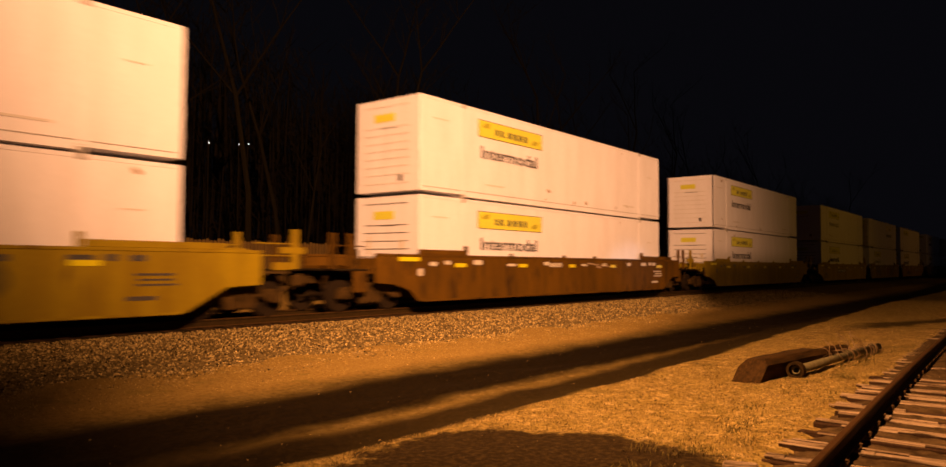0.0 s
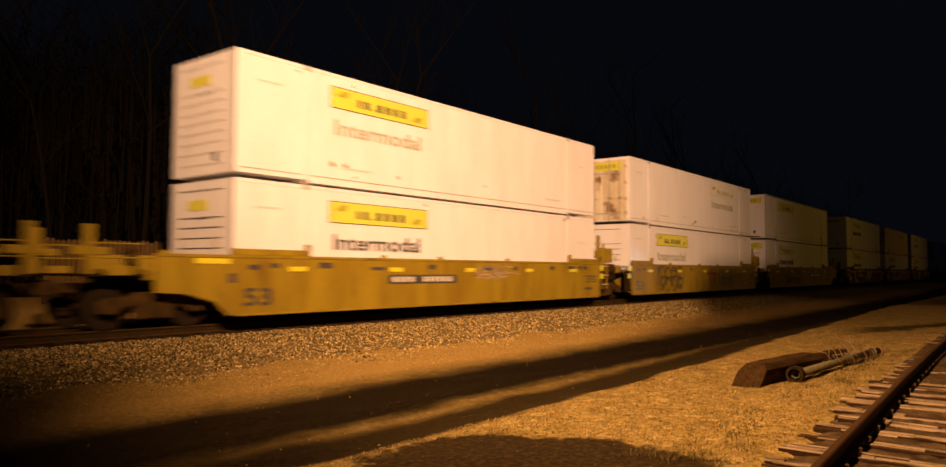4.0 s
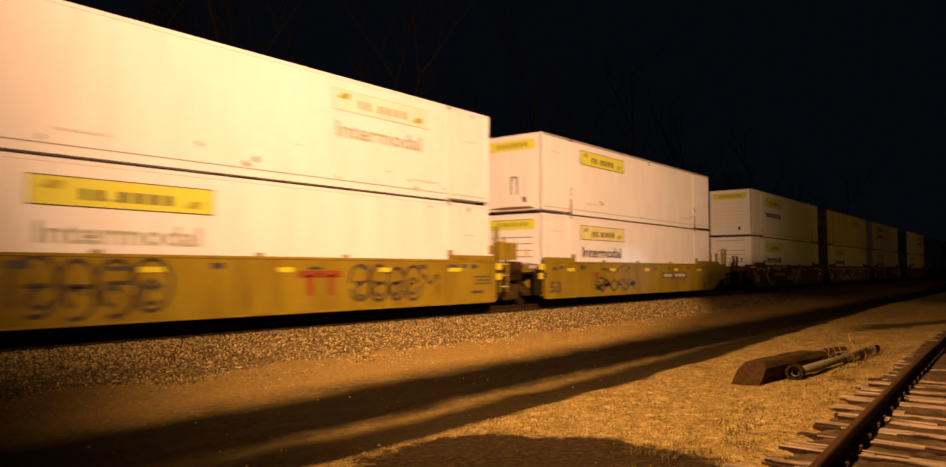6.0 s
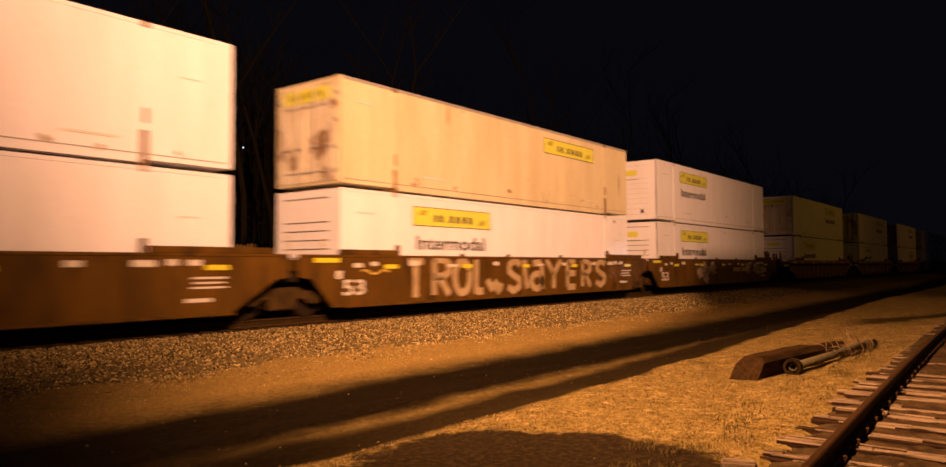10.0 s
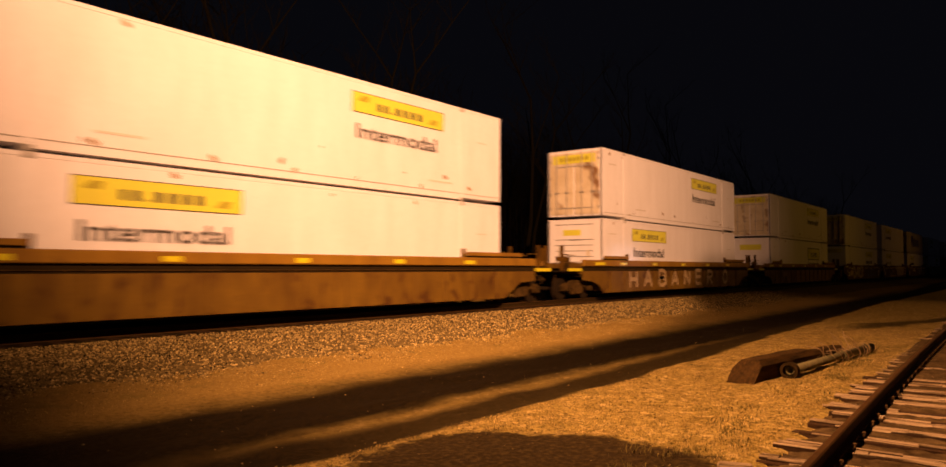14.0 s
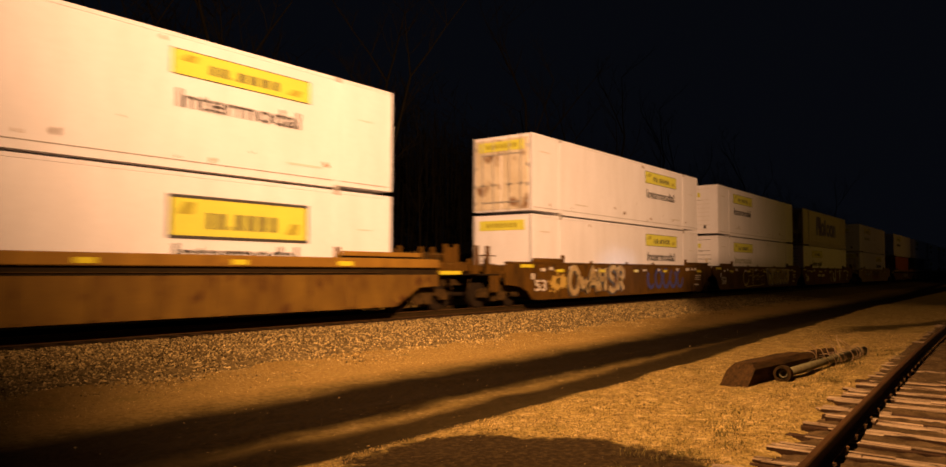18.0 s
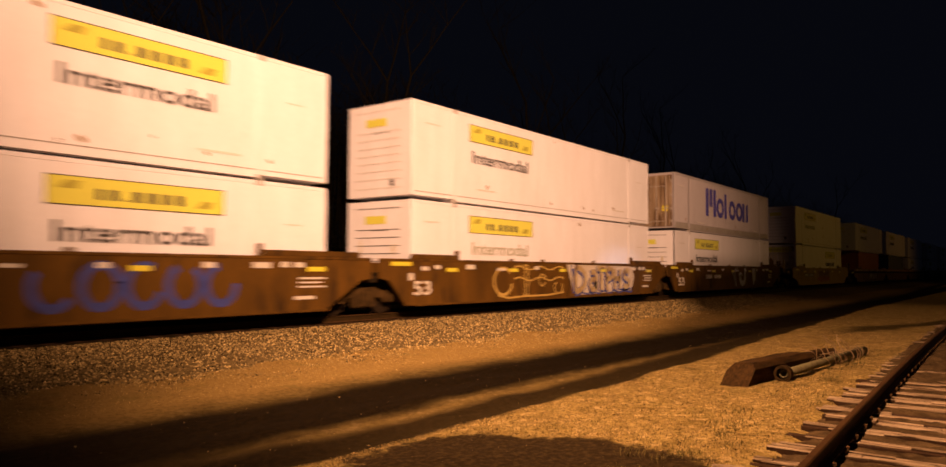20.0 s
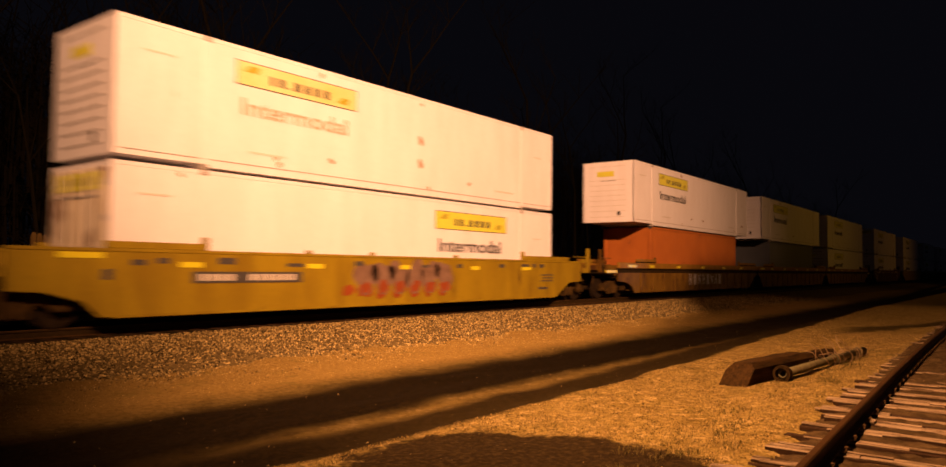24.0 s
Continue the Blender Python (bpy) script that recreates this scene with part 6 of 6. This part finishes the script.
def tie_stub():
    bm = box(bmesh.new(), -0.07, 0.07, -0.13, 0.13, -0.02, 0.13, 0.02)
    ob = tagged(new("broken_tie", mesh_of(bm, "broken_tie", TIE)), "pale broken tie end beside the siding", "tie")
    ob.matrix_world = pose(5.62, 1.86, 0.0, 0, 4, 18)


tie_stub()


# ---- behind the main line ----
def fence():
    f = tagged(new("board_fence"), "weathered brown upright-board fence beyond the train", "fence")
    board = shared("board", lambda: prism(bmesh.new(), [(-0.068, 0.0), (-0.068, 1.82), (-0.04, 1.88), (0.04, 1.88), (0.068, 1.82), (0.068, 0.0)], -0.01, 0.01), FENCE)
    r = random.Random(8)
    for i in range(290):
        part("board", board, None, f, at=(9.0 + i * 0.15, 22.8 + r.uniform(-0.006, 0.006), 0.56 + r.uniform(-0.04, 0.05)))
    for i in range(18):
        part("post", shared("fence_post", B(-0.05, 0.05, -0.05, 0.05, 0.0, 1.9, bevel=0.008), FENCE), None, f, at=(9.0 + i * 2.5, 22.88, 0.5))
    for z in (0.95, 1.95):
        part("fence_rail", shared("fence_rail", B(0, 43.5, -0.02, 0.02, -0.045, 0.045), FENCE), None, f, at=(9.0, 22.84, z))


fence()


def tree_meshes(seed, height):
    """A bare winter tree: tapered trunk and limbs, and a mesh of fine twigs."""
    r = random.Random(seed)
    trunk, twigs = bmesh.new(), bmesh.new()

    def grow(bm, p, d, length, rad, depth):
        q = p
        for i in range(3):
            d = (d + Vector((r.uniform(-0.13, 0.13), r.uniform(-0.13, 0.13), r.uniform(-0.02, 0.10)))).normalized()
            n = q + d * length / 3
            rod(bm, q, n, rad * (1 - 0.2 * i), rad * (1 - 0.2 * (i + 1)), 7 if depth == 0 else 4)
            q = n
            if depth < 3 and (i > 0 or depth > 0):
                for _ in range(2 if depth < 2 else 3):
                    side = Vector((r.uniform(-1, 1), r.uniform(-1, 1), r.uniform(0.15, 0.9))).normalized()
                    grow(twigs if depth >= 1 else trunk, q, (d * 0.45 + side).normalized(), length * r.uniform(0.32, 0.5), rad * 0.36, depth + 1)
        return q
    top = grow(trunk, Vector((0, 0, -0.2)), Vector((0, 0, 1)), height, height * 0.013, 0)
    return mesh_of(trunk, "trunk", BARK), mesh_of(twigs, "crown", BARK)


KINDS = [tree_meshes(s, h) for s, h in ((1, 11.0), (2, 13.5), (3, 9.0), (4, 12.0), (5, 7.5))]
wr = random.Random(31)
spots = [(19.0, 27.5, 1), (23.5, 31.0, 3), (15.5, 30.0, 0), (11.5, 28.5, 4), (27.5, 28.0, 2)]
for i in range(46):
    spots.append((6 + i * 3.6 + wr.uniform(-1.5, 1.5), 27 + 26 * wr.random() ** 1.4, wr.randrange(5)))
for x, y, kind in spots:
    t = tagged(new("tree"), "bare winter tree in the dark wood behind the line", "tree", "trees of the dark wood")
    t.location = (x, y, float(ground_height(np.array(x), np.array(y))))
    t.rotation_euler = (0, 0, wr.uniform(0, 6.28))
    part("trunk", KINDS[kind][0], None, t)
    part("crown", KINDS[kind][1], None, t)

# small cold distant lights, placed to fit the camera's view, on added poles
for x, z in ((22.2, 8.2), (24.1, 8.35), (24.7, 8.45)):
    y = 36.0
    g = float(ground_height(np.array(x), np.array(y)))
    lamp = tagged(new("distant_lamp", mesh_of(rod(bmesh.new(), (0, 0, -0.2), (0, 0, z - g - 0.05), 0.05, 0.04), "pole", BARK)), "tiny cold white distant light on an added pole", "lamp", "distant lamps")
    lamp.location = (x, y, g)
    bm = bmesh.new()
    bmesh.ops.create_icosphere(bm, subdivisions=2, radius=0.035)
    part("bulb", bm, SPARK, lamp, at=(0, -0.06, z - g))


def far_wood():
    """Dense dark winter wood behind the nearer trees: crossing twigs and thin stems, uneven on top."""
    rng = np.random.default_rng(17)
    n = 150000
    x = -15 + 260 * rng.random(n) ** 1.25
    y = 37 + 20 * rng.random(n)
    top = 14.5 + 1.8 * np.sin(x * 0.31) + 1.3 * np.sin(x * 0.83 + 1) + 0.9 * np.sin(x * 2.1 + y)
    z = top * rng.random(n) ** 0.8
    stem = rng.random(n) < 0.06
    ln = np.where(stem, 5.0, 0.8 + 1.6 * rng.random(n))
    z = np.where(stem, z * 0.6, z)
    a = rng.uniform(0, 6.28, n)
    up = np.where(stem, 1.0, rng.uniform(-0.2, 1.0, n))
    h = np.sqrt(np.maximum(1 - up * up, 0.02)) * np.where(stem, 0.3, 1.0)
    d = np.c_[np.cos(a) * h, np.sin(a) * h, up] * ln[:, None]
    w = np.where(stem, 0.07, 0.014 + 0.03 * rng.random(n))[:, None] * np.c_[np.ones(n), np.zeros(n), np.full(n, 0.35)]
    p = np.c_[x, y, z]
    v = np.stack([p - w, p + w, p + d + w * 0.5, p + d - w * 0.5], 1).reshape(-1, 3)
    me = bpy.data.meshes.new("far_wood")
    me.vertices.add(len(v))
    me.vertices.foreach_set("co", v.ravel())
    me.loops.add(4 * n)
    me.loops.foreach_set("vertex_index", np.arange(4 * n, dtype=np.int32))
    me.polygons.add(n)
    me.polygons.foreach_set("loop_start", np.arange(0, 4 * n, 4, dtype=np.int32))
    me.update(calc_edges=True)
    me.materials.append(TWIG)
    tagged(new("far_wood", me), "dense dark leafless wood along the railway", "wood", kind="stuff")


far_wood()


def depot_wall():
    """Unseen plain wall behind the camera; its stepped top shapes the flood lamp's light."""
    w = tagged(new("depot_wall"), "unseen brick-red wall added behind the siding to block lamp light", "wall", kind="structure")
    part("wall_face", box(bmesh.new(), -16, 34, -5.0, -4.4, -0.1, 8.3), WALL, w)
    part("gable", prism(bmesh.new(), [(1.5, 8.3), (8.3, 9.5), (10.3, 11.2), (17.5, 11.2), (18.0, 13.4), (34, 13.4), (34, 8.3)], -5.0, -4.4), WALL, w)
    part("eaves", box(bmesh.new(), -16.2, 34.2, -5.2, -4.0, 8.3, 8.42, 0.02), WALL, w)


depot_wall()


# ---- movement ----
def along(x0, t):
    return x0 - SPEED * t + SLOWING * t * t


def motions():
    for thing, x0, y, z in THINGS:
        walk(thing, [(t, pose(along(x0, t), y, z)) for t in (0, 3, 6, 9, 12, 15, 18, 21, 24)])
    place = {k: s for k, s, *_ in CARS}
    for ws, k, (x, y, z) in WHEELSETS:
        # each wheelset turns while it is within sight of the siding, and stands before and after
        near = [i / FPS for i in range(0, 24 * FPS + 1) if -6 < along(place[k] + x, i / FPS) < 46]
        times = sorted({0.0, 24.0, *near})
        first = along(place[k] + x, near[0]) if near else 0.0
        last = along(place[k] + x, near[-1]) if near else 0.0
        rows = []
        for t in times:
            d = min(max(along(place[k] + x, t), last), first)
            rows.append((t, pose(x, y, z) @ Matrix.Rotation((d - first) / 0.42, 4, "Y")))
        walk(ws, rows)


motions()
